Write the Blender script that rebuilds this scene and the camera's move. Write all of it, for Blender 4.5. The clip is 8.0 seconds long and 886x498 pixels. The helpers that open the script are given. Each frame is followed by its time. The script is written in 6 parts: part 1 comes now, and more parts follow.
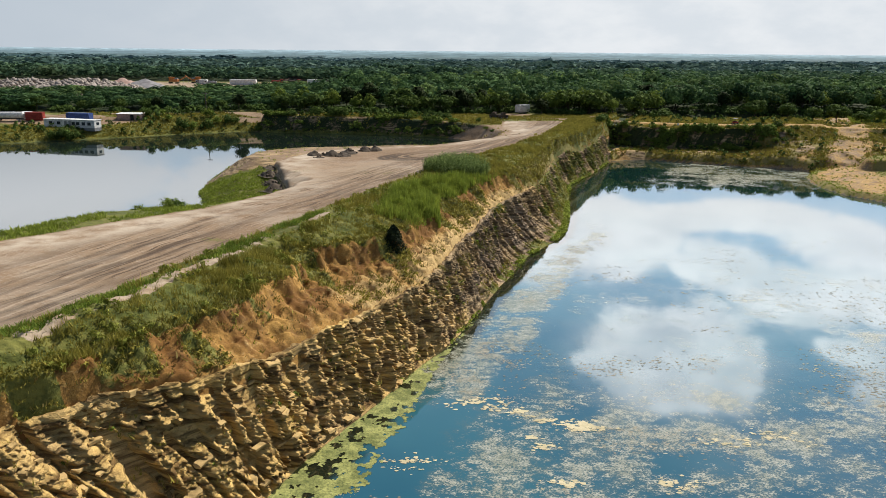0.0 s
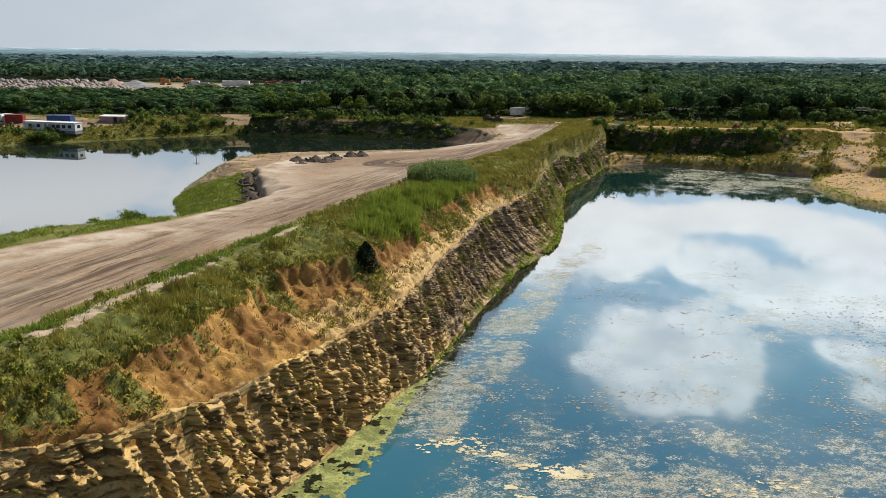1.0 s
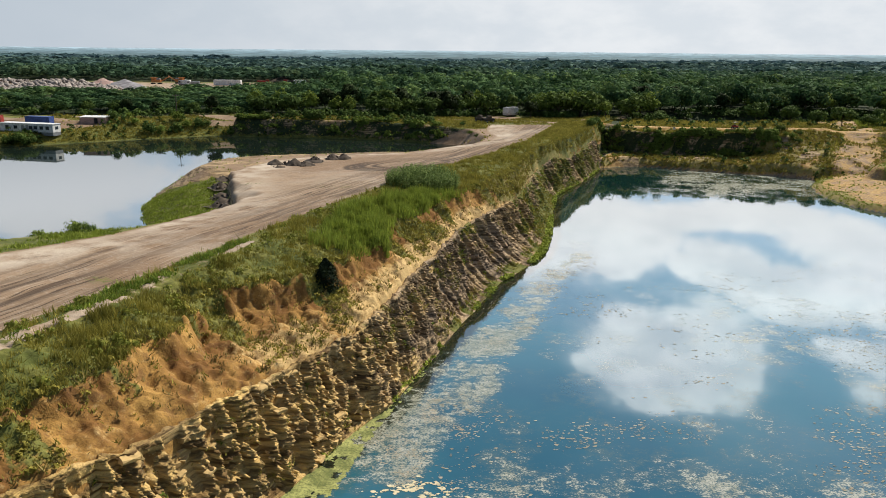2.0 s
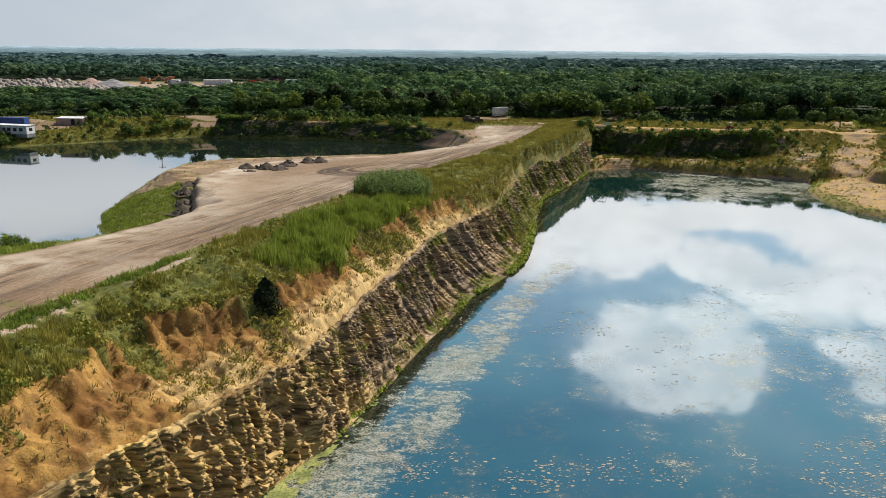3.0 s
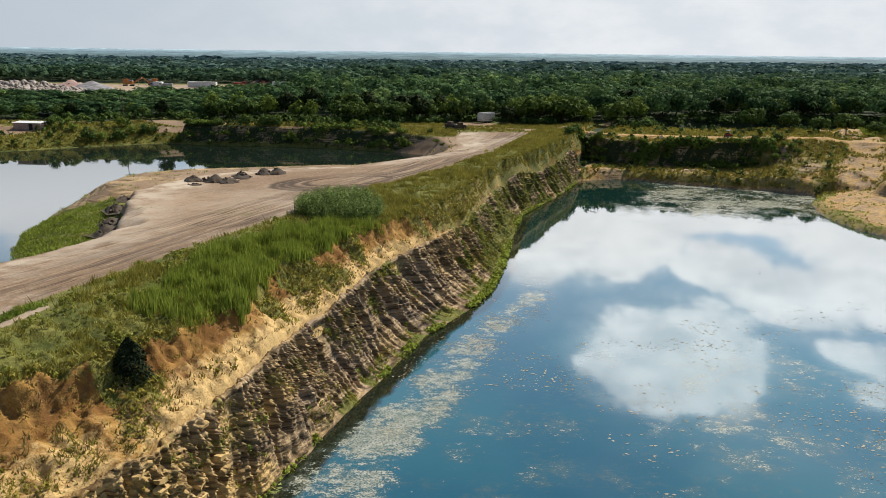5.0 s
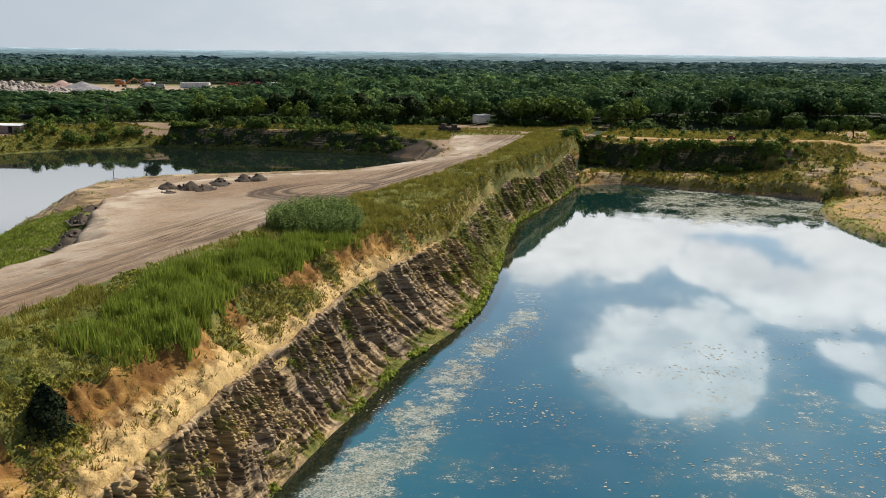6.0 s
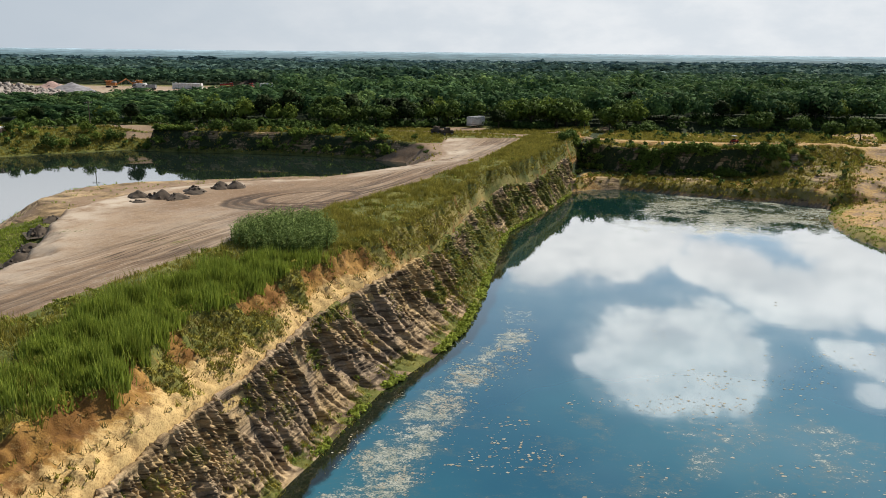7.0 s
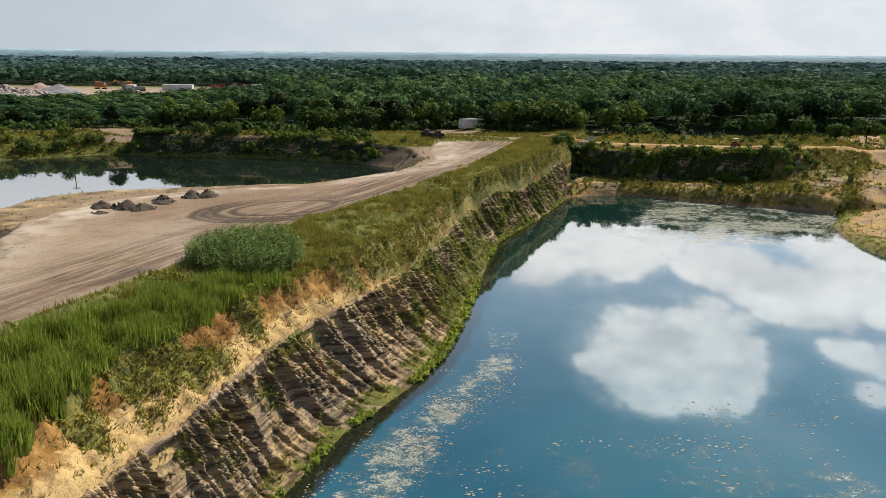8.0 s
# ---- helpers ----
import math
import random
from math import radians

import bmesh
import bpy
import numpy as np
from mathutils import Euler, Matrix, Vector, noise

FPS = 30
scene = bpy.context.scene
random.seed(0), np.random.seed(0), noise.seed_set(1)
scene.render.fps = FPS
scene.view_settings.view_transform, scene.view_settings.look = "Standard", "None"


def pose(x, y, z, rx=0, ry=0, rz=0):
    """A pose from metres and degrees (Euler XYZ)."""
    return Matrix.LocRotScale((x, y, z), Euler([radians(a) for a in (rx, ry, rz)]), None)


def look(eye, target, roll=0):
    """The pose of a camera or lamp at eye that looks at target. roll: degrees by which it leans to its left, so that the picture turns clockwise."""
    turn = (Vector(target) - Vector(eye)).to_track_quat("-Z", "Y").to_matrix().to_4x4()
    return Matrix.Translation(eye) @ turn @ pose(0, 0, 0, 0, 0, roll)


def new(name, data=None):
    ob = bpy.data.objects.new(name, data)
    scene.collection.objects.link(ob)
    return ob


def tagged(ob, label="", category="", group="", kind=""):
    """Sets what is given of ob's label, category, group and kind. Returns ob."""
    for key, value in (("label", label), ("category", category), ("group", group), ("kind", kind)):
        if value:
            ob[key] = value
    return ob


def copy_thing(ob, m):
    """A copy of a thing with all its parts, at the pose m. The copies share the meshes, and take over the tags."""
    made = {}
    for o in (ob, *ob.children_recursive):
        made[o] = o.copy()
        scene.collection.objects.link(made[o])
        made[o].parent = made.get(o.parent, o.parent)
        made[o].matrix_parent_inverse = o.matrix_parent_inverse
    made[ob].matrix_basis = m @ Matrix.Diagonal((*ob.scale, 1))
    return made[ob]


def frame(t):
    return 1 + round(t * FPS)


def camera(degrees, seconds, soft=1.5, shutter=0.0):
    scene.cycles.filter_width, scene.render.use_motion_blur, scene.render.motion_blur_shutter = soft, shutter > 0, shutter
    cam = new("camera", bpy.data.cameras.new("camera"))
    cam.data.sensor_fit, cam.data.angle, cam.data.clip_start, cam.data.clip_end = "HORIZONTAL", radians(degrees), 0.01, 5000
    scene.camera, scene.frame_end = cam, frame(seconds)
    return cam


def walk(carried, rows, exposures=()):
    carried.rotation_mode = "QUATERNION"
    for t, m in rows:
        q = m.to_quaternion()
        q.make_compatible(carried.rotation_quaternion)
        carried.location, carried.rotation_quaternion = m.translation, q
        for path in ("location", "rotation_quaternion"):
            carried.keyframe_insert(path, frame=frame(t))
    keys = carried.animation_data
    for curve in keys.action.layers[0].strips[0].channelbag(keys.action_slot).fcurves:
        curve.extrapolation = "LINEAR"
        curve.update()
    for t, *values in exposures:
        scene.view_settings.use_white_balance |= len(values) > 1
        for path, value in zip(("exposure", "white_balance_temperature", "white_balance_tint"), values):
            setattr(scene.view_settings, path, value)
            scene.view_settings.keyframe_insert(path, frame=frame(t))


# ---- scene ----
cam = camera(61.6, 8.0, soft=0.7)
METRES, EYE, TILT, LEAN, TURN = 60.0, 30.0, -15.0, -0.55, 0.0
ROWS = [
    (0.0, 0.0, 0.0, 0.0, -0.0, 0.0, 0.0),
    (0.5, 0.0205, 0.0573, 0.0151, 0.0, 0.04, -0.07),
    (1.0, 0.038, 0.1153, 0.0304, -0.05, 0.09, -0.09),
    (1.5, 0.0598, 0.1716, 0.0454, -0.05, 0.04, -0.03),
    (3.0, 0.1573, 0.33, 0.0863, 0.02, -0.1, 0.05),
    (3.5, 0.1904, 0.3833, 0.0995, 0.08, -0.06, 0.01),
    (4.0, 0.2178, 0.4381, 0.113, 0.1, -0.01, -0.04),
    (4.5, 0.2392, 0.4937, 0.1272, 0.11, 0.04, -0.12),
    (6.0, 0.2875, 0.6651, 0.1718, 0.15, 0.08, -0.13),
    (6.5, 0.3044, 0.7226, 0.1872, 0.16, 0.07, -0.09),
    (7.0, 0.3218, 0.7802, 0.2029, 0.18, 0.08, -0.09),
    (7.5, 0.3394, 0.8385, 0.2188, 0.18, 0.09, -0.02),
    (8.0, 0.3602, 0.8961, 0.2347, 0.16, 0.08, 0.05),
]
walk(cam, [(t, pose(0, 0, EYE, TILT, LEAN, TURN) @ pose(METRES * x, METRES * y, METRES * z, 90 + pitch, roll, yaw)) for t, x, y, z, yaw, pitch, roll in ROWS])

# ---------------------------------------------------------------- world, sun
SUN_AZ, SUN_EL = 45.0, 47.0     # degrees right of the flight's heading, and above the horizon
world = bpy.data.worlds.new("sky")
scene.world = world
world.use_nodes = True
wt = world.node_tree
wt.nodes.clear()


def wmath(op, a, b=None, clamp=False):
    n = wt.nodes.new("ShaderNodeMath")
    n.operation, n.use_clamp = op, clamp
    for i, s in enumerate((a, b)):
        if s is None:
            continue
        if isinstance(s, (int, float)):
            n.inputs[i].default_value = s
        else:
            wt.links.new(s, n.inputs[i])
    return n.outputs[0]


def wsmooth(x, lo, hi):
    n = wt.nodes.new("ShaderNodeMapRange")
    n.interpolation_type = "SMOOTHSTEP"
    n.inputs[1].default_value, n.inputs[2].default_value = lo, hi
    wt.links.new(x, n.inputs[0])
    return n.outputs[0]


def wmix(f, a, b):
    n = wt.nodes.new("ShaderNodeMix")
    n.data_type = "RGBA"
    for s, i in ((f, 0), (a, 6), (b, 7)):
        if isinstance(s, (int, float)):
            n.inputs[i].default_value = s
        elif isinstance(s, tuple):
            n.inputs[i].default_value = (*s, 1)
        else:
            wt.links.new(s, n.inputs[i])
    return n.outputs[2]


sky = wt.nodes.new("ShaderNodeTexSky")
sky.sky_type, sky.sun_disc = "NISHITA", False
sky.sun_elevation, sky.sun_rotation = radians(SUN_EL), radians(SUN_AZ)
sky.altitude, sky.air_density, sky.dust_density = 200, 1.0, 0.5
tc = wt.nodes.new("ShaderNodeTexCoord")
sep = wt.nodes.new("ShaderNodeSeparateXYZ")
wt.links.new(tc.outputs["Generated"], sep.inputs[0])
az = wmath("MULTIPLY", wmath("ARCTAN2", sep.outputs[0], sep.outputs[1]), 57.2958)
el = wmath("MULTIPLY", wmath("ARCSINE", sep.outputs[2]), 57.2958)
mapn = wt.nodes.new("ShaderNodeMapping")
mapn.inputs["Scale"].default_value = (1, 1, 2.2)
wt.links.new(tc.outputs["Generated"], mapn.inputs[0])
n1 = wt.nodes.new("ShaderNodeTexNoise")
n1.inputs["Scale"].default_value, n1.inputs["Detail"].default_value, n1.inputs["Roughness"].default_value = 9.0, 7.0, 0.55
wt.links.new(mapn.outputs[0], n1.inputs["Vector"])
n2 = wt.nodes.new("ShaderNodeTexNoise")
n2.inputs["Scale"].default_value, n2.inputs["Detail"].default_value = 2.6, 5.0
wt.links.new(mapn.outputs[0], n2.inputs["Vector"])
n3 = wt.nodes.new("ShaderNodeTexNoise")
n3.inputs["Scale"].default_value, n3.inputs["Detail"].default_value, n3.inputs["Roughness"].default_value = 26.0, 6.0, 0.6
wt.links.new(mapn.outputs[0], n3.inputs["Vector"])
# cumulus: bearing, elevation, half width, half height, lean (degrees)
CLOUD_NEAR = [(16.6, 21.9, 4.7, 3.5, 0), (20.4, 21.3, 4.7, 3.8, 0), (23.0, 22.1, 2.6, 3.0, 0), (15.4, 23.3, 3.3, 2.3, -10), (20.3, 24.3, 2.5, 1.5, 0), (17.4, 25.1, 2.4, 1.3, 0),
              (23.6, 23.8, 1.3, 1.6, 0), (12.8, 23.1, 2.0, 1.2, 0)]
CLOUD_MIDDLE = [(10.1, 14.3, 5.2, 2.4, 10), (14.8, 13.8, 4.6, 2.5, -20), (7.5, 16.1, 2.7, 1.7, 0), (18.3, 11.9, 4.8, 1.3, -8), (11.7, 12.1, 6.4, 1.7, 0), (13.6, 15.8, 2.6, 1.0, 5), (5.2, 12.3, 4.0, 1.3, 0)]
CLOUD_BANK = [(23.5, 15.8, 5.7, 2.0, 25), (27.3, 16.5, 4.7, 2.2, 10), (30.4, 15.3, 4.1, 2.8, 0), (20.3, 15.7, 3.2, 1.0, 18), (29.3, 12.3, 4.4, 1.9, 0), (32.0, 16.7, 4.0, 1.3, 0),
              (27.1, 17.9, 2.6, 0.9, 0), (23.8, 11.3, 6.0, 1.3, 0), (36.0, 13.6, 4.7, 3.2, 0)]
CLOUD_SCRAPS = [(31.0, 19.8, 2.6, 1.0, 10), (33.5, 20.0, 2.3, 1.4, 0), (32.4, 22.1, 1.5, 0.8, 0), (38.4, 18.9, 3.5, 2.0, 0), (40.0, 34.0, 6.0, 3.0, 0)]
CLOUD_WEST = [(-29.0, 9.5, 9.0, 3.4, 0), (-14.5, 11.0, 7.0, 3.4, 0), (2.0, 8.0, 14.0, 2.5, 0), (-8.0, 15.0, 5.0, 2.0, 0)]
field = None
for a0, e0, ra, re, lean in CLOUD_NEAR + CLOUD_MIDDLE + CLOUD_BANK + CLOUD_SCRAPS + CLOUD_WEST:
    da, de = wmath("SUBTRACT", az, a0), wmath("SUBTRACT", el, e0)
    if lean:
        cl, sl_ = math.cos(radians(lean)), math.sin(radians(lean))
        da, de = wmath("ADD", wmath("MULTIPLY", da, cl), wmath("MULTIPLY", de, sl_)), wmath("SUBTRACT", wmath("MULTIPLY", de, cl), wmath("MULTIPLY", da, sl_))
    da, de = wmath("DIVIDE", da, ra), wmath("DIVIDE", de, re)
    r2 = wmath("ADD", wmath("MULTIPLY", da, da), wmath("MULTIPLY", de, de))
    blob = wmath("SUBTRACT", 1.0, wmath("SQRT", r2))
    field = blob if field is None else wmath("MAXIMUM", field, blob)
field = wmath("MAXIMUM", field, -0.9)
field = wmath("ADD", field, wmath("MULTIPLY", wmath("SUBTRACT", n1.outputs[0], 0.5), 0.7))
field = wmath("ADD", field, wmath("MULTIPLY", wmath("SUBTRACT", n3.outputs[0], 0.5), 0.75))
cum = wmath("ADD", wmath("MULTIPLY", wsmooth(field, -0.12, 0.2), 0.62), wmath("MULTIPLY", wsmooth(field, -0.75, 0.5), 0.38))
thin = wmath("MULTIPLY", wsmooth(n2.outputs[0], 0.50, 0.72), 0.14)
veil = wmath("MULTIPLY", wsmooth(el, 34.0, 8.0), wsmooth(wmath("ABSOLUTE", az), 90.0, 50.0))
mask = wmath("MAXIMUM", cum, thin)
shade = wmix(wsmooth(wmath("ADD", wmath("MULTIPLY", n1.outputs[0], 0.6), wmath("MULTIPLY", n3.outputs[0], 0.4)), 0.38, 0.62), (1.85, 1.88, 1.95), (2.75, 2.73, 2.7))
shade = wmix(wsmooth(el, 20.0, 8.0), shade, (1.75, 1.78, 1.82))
shade = wmix(wmath("MULTIPLY", wsmooth(az, 6.0, -22.0), 0.7), shade, (1.41, 1.48, 1.57))
skycol = wt.nodes.new("ShaderNodeVectorMath")
skycol.operation = "SCALE"
skycol.inputs["Scale"].default_value = 0.074
wt.links.new(sky.outputs[0], skycol.inputs[0])
col = wmix(mask, wmix(wmath("MULTIPLY", veil, 0.7), skycol.outputs[0], (1.12, 1.6, 2.1)), shade)
# pale haze low over the horizon, with faint long clouds in it
hz = wmix(wsmooth(n1.outputs[0], 0.35, 0.65), (0.68, 0.73, 0.78), (0.79, 0.82, 0.85))
hz = wmix(wsmooth(az, 15.0, -40.0), hz, (0.47, 0.535, 0.605))
hz = wmix(wsmooth(wmath("ABSOLUTE", az), 60.0, 120.0), hz, (0.33, 0.38, 0.44))
col = wmix(wsmooth(el, 12.0, 4.0), col, hz)
bg = wt.nodes.new("ShaderNodeBackground")
bg.inputs["Strength"].default_value = 1.0
wt.links.new(col, bg.inputs["Color"])
wo = wt.nodes.new("ShaderNodeOutputWorld")
wt.links.new(bg.outputs[0], wo.inputs[0])

sun = new("sun", bpy.data.lights.new("sun", "SUN"))
sun.data.energy, sun.data.angle, sun.data.color = 5.6, radians(0.55), (1.0, 0.925, 0.80)
sv = Vector((math.sin(radians(SUN_AZ)) * math.cos(radians(SUN_EL)), math.cos(radians(SUN_AZ)) * math.cos(radians(SUN_EL)), math.sin(radians(SUN_EL))))
sun.matrix_world = look(sv * 300, (0, 0, 0))
scene.view_settings.exposure = 0.05

# ---------------------------------------------------------------- materials


class Mat:
    """A short way to wire a node material."""

    def __init__(self, name):
        self.m = bpy.data.materials.new(name)
        self.m.use_nodes = True
        self.t = self.m.node_tree
        self.b = self.t.nodes["Principled BSDF"]
        self.geo = None

    def put(self, s, sock):
        if isinstance(s, (int, float)):
            sock.default_value = s
        elif isinstance(s, tuple):
            sock.default_value = (*s, 1) if len(s) == 3 and sock.type == "RGBA" else s
        else:
            self.t.links.new(s, sock)

    def pos(self):
        if self.geo is None:
            self.geo = self.t.nodes.new("ShaderNodeNewGeometry")
        return self.geo.outputs["Position"]

    def island(self):
        self.pos()
        return self.geo.outputs["Random Per Island"]

    def rnd(self):
        return self.t.nodes.new("ShaderNodeObjectInfo").outputs["Random"]

    def obj(self):
        return self.t.nodes.new("ShaderNodeTexCoord").outputs["Object"]

    def attr(self, name):
        n = self.t.nodes.new("ShaderNodeAttribute")
        n.attribute_name = name
        return n.outputs["Fac"]

    def noise(self, scale, detail=4.0, rough=0.55, stretch=None, vec=None):
        v = vec if vec is not None else self.pos()
        if stretch:
            mp = self.t.nodes.new("ShaderNodeMapping")
            mp.inputs["Scale"].default_value = stretch
            self.t.links.new(v, mp.inputs[0])
            v = mp.outputs[0]
        n = self.t.nodes.new("ShaderNodeTexNoise")
        n.inputs["Scale"].default_value, n.inputs["Detail"].default_value, n.inputs["Roughness"].default_value = scale, detail, rough
        self.t.links.new(v, n.inputs["Vector"])
        return n.outputs[0]

    def math(self, op, a, b=0.0, clamp=False):
        n = self.t.nodes.new("ShaderNodeMath")
        n.operation, n.use_clamp = op, clamp
        self.put(a, n.inputs[0]), self.put(b, n.inputs[1])
        return n.outputs[0]

    def step(self, x, lo, hi):
        n = self.t.nodes.new("ShaderNodeMapRange")
        n.interpolation_type = "SMOOTHSTEP"
        n.inputs[1].default_value, n.inputs[2].default_value = lo, hi
        self.put(x, n.inputs[0])
        return n.outputs[0]

    def mix(self, f, a, b):
        n = self.t.nodes.new("ShaderNodeMix")
        n.data_type = "RGBA"
        self.put(f, n.inputs[0]), self.put(a, n.inputs[6]), self.put(b, n.inputs[7])
        return n.outputs[2]

    def bump(self, h, strength=0.5, dist=0.1):
        n = self.t.nodes.new("ShaderNodeBump")
        n.inputs["Strength"].default_value, n.inputs["Distance"].default_value = strength, dist
        self.put(h, n.inputs["Height"])
        self.t.links.new(n.outputs[0], self.b.inputs["Normal"])

    def done(self, colour, rough=0.9, metal=0.0, spec=0.3):
        self.put(colour, self.b.inputs["Base Color"])
        self.put(rough, self.b.inputs["Roughness"])
        self.b.inputs["Metallic"].default_value = metal
        self.b.inputs["Specular IOR Level"].default_value = spec
        return self.m


def plain(name, c, rough=0.6, metal=0.0, var=0.25, scale=1.5):
    """Paint or metal with dirt of two sizes."""
    k = Mat(name)
    d = k.noise(scale, 5)
    f = k.noise(scale * 9, 3)
    dark = tuple(v * (1 - var) * 0.8 for v in c)
    cc = k.mix(k.step(d, 0.4, 0.7), c, dark)
    cc = k.mix(k.math("MULTIPLY", k.step(f, 0.55, 0.75), 0.4), cc, tuple(v * 0.6 for v in c))
    k.bump(f, 0.15, 0.02)
    return k.done(cc, k.math("ADD", rough - 0.1, k.math("MULTIPLY", d, 0.2)), metal)


def leafy(name, dark, light, scale=0.35, trans=0.25):
    """Foliage: each leaf clump its own tone, each tree its own, and some light through the leaf."""
    k = Mat(name)
    a = k.mix(k.math("ADD", 0.05, k.math("MULTIPLY", k.island(), 0.9)), dark, light)
    a = k.mix(k.math("MULTIPLY", k.step(k.noise(scale, 3), 0.35, 0.7), 0.7), a, tuple(v * 0.6 for v in dark))
    r = k.rnd()
    a = k.mix(k.math("MULTIPLY", r, 0.2), a, (light[0] * 1.15, light[1] * 0.95, light[2] * 0.7))
    k.done(a, 0.8, 0.0, 0.08)
    if trans:
        tr = k.t.nodes.new("ShaderNodeBsdfTranslucent")
        k.put(a, tr.inputs["Color"])
        mx = k.t.nodes.new("ShaderNodeMixShader")
        mx.inputs[0].default_value = trans
        k.t.links.new(k.b.outputs[0], mx.inputs[1])
        k.t.links.new(tr.outputs[0], mx.inputs[2])
        k.t.links.new(mx.outputs[0], k.t.nodes["Material Output"].inputs[0])
    return k.m


def ground_material():
    k = Mat("quarry_ground")
    big, mid, fine, grain = k.noise(0.05, 4), k.noise(0.33, 5), k.noise(2.1, 5), k.noise(9.0, 3)
    # packed dirt and gravel of the haul road
    xyz = k.t.nodes.new("ShaderNodeSeparateXYZ")
    k.put(k.pos(), xyz.inputs[0])
    lay = k.t.nodes.new("ShaderNodeCombineXYZ")
    k.put(k.math("ADD", k.attr("across"), k.math("MULTIPLY", mid, 0.5)), lay.inputs[0])
    k.put(k.math("MULTIPLY", xyz.outputs[1], 0.045), lay.inputs[1])
    wide, narrow = k.noise(0.42, 3, 0.6, None, lay.outputs[0]), k.noise(2.3, 3, 0.6, None, lay.outputs[0])
    dirt = k.mix(k.step(big, 0.35, 0.65), (0.225, 0.147, 0.088), (0.30, 0.212, 0.137))
    dirt = k.mix(k.math("MULTIPLY", k.step(mid, 0.45, 0.7), 0.5), dirt, (0.15, 0.10, 0.063))
    dirt = k.mix(k.math("MULTIPLY", k.step(fine, 0.5, 0.72), 0.4), dirt, (0.40, 0.345, 0.275))
    worn = k.attr("worn")
    dirt = k.mix(k.math("MULTIPLY", k.math("MULTIPLY", k.step(wide, 0.46, 0.62), 0.65), worn), dirt, (0.125, 0.082, 0.052))
    dirt = k.mix(k.math("MULTIPLY", k.math("MULTIPLY", k.step(narrow, 0.56, 0.63), 0.8), worn), dirt, (0.085, 0.056, 0.037))
    dirt = k.mix(k.math("MULTIPLY", k.math("MULTIPLY", k.step(narrow, 0.44, 0.36), 0.5), worn), dirt, (0.40, 0.32, 0.235))
    dirt = k.mix(k.math("MULTIPLY", k.attr("rut"), 0.9), dirt, (0.05, 0.035, 0.025))
    dirt = k.mix(k.math("MULTIPLY", k.attr("gravel"), k.step(mid, 0.3, 0.6)), dirt, (0.48, 0.40, 0.31))
    # orange clay and pale weathered marl
    clay = k.mix(k.step(mid, 0.35, 0.65), (0.175, 0.083, 0.022), (0.39, 0.225, 0.062))
    clay = k.mix(k.step(k.math("ADD", k.attr("pale"), k.math("MULTIPLY", k.math("SUBTRACT", fine, 0.5), 0.9)), 0.4, 0.75), clay, (0.53, 0.37, 0.16))
    clay = k.mix(k.math("MULTIPLY", k.step(grain, 0.48, 0.7), 0.6), clay, (0.15, 0.075, 0.03))
    clay = k.mix(k.math("MULTIPLY", k.step(k.noise(0.7, 5, 0.65), 0.52, 0.66), 0.6), clay, (0.12, 0.06, 0.025))
    clay = k.mix(k.math("MULTIPLY", k.step(k.noise(1.3, 5, 0.7, (1, 1, 2.0)), 0.56, 0.68), 0.35), clay, (0.52, 0.37, 0.16))
    # layered limestone face, grey-brown, stained tan in parts
    strata = k.noise(1.0, 5, 0.6, (0.25, 0.25, 3.4))
    rock = k.mix(k.step(strata, 0.35, 0.65), (0.075, 0.055, 0.038), (0.41, 0.305, 0.20))
    tan = k.mix(k.step(strata, 0.35, 0.62), (0.13, 0.075, 0.026), (0.62, 0.42, 0.15))
    rock = k.mix(k.math("MULTIPLY", k.step(mid, 0.52, 0.72), 0.5), rock, (0.32, 0.22, 0.12))
    rock = k.mix(k.math("MULTIPLY", k.step(k.noise(0.85, 6, 0.7), 0.5, 0.62), 0.5), rock, (0.085, 0.066, 0.05))
    tan = k.mix(k.math("MULTIPLY", k.step(mid, 0.5, 0.7), 0.5), tan, (0.50, 0.34, 0.14))
    rock = k.mix(k.attr("tan"), rock, tan)
    rock = k.mix(k.math("MULTIPLY", k.step(grain, 0.54, 0.75), 0.4), rock, (0.10, 0.07, 0.045))
    # thatch and low weeds between the stems
    turf = k.mix(k.step(mid, 0.35, 0.65), (0.085, 0.10, 0.022), (0.18, 0.175, 0.045))
    turf = k.mix(k.math("MULTIPLY", k.step(fine, 0.45, 0.7), 0.6), turf, (0.05, 0.058, 0.016))
    turf = k.mix(k.step(k.math("ADD", k.attr("dry"), k.math("MULTIPLY", k.math("SUBTRACT", mid, 0.5), 0.8)), 0.35, 0.8), turf, (0.30, 0.235, 0.085))
    # dark woodland floor; on the far rock faces it also paints their shade
    wood = k.mix(k.step(fine, 0.4, 0.7), (0.02, 0.032, 0.012), (0.045, 0.062, 0.02))
    wobble = k.math("MULTIPLY", k.math("SUBTRACT", k.math("ADD", fine, mid), 1.0), 0.75)

    def edge(name):
        return k.step(k.math("ADD", k.attr(name), wobble), 0.38, 0.62)

    c = k.mix(edge("clay"), dirt, clay)
    c = k.mix(edge("rock"), c, rock)
    c = k.mix(edge("grass"), c, turf)
    c = k.mix(edge("wood"), c, wood)
    bed = k.mix(k.step(fine, 0.4, 0.6), (0.02, 0.06, 0.05), (0.05, 0.08, 0.05))
    c = k.mix(k.attr("bed"), c, bed)
    h = k.math("ADD", k.math("MULTIPLY", fine, 0.7), k.math("MULTIPLY", grain, 0.3))
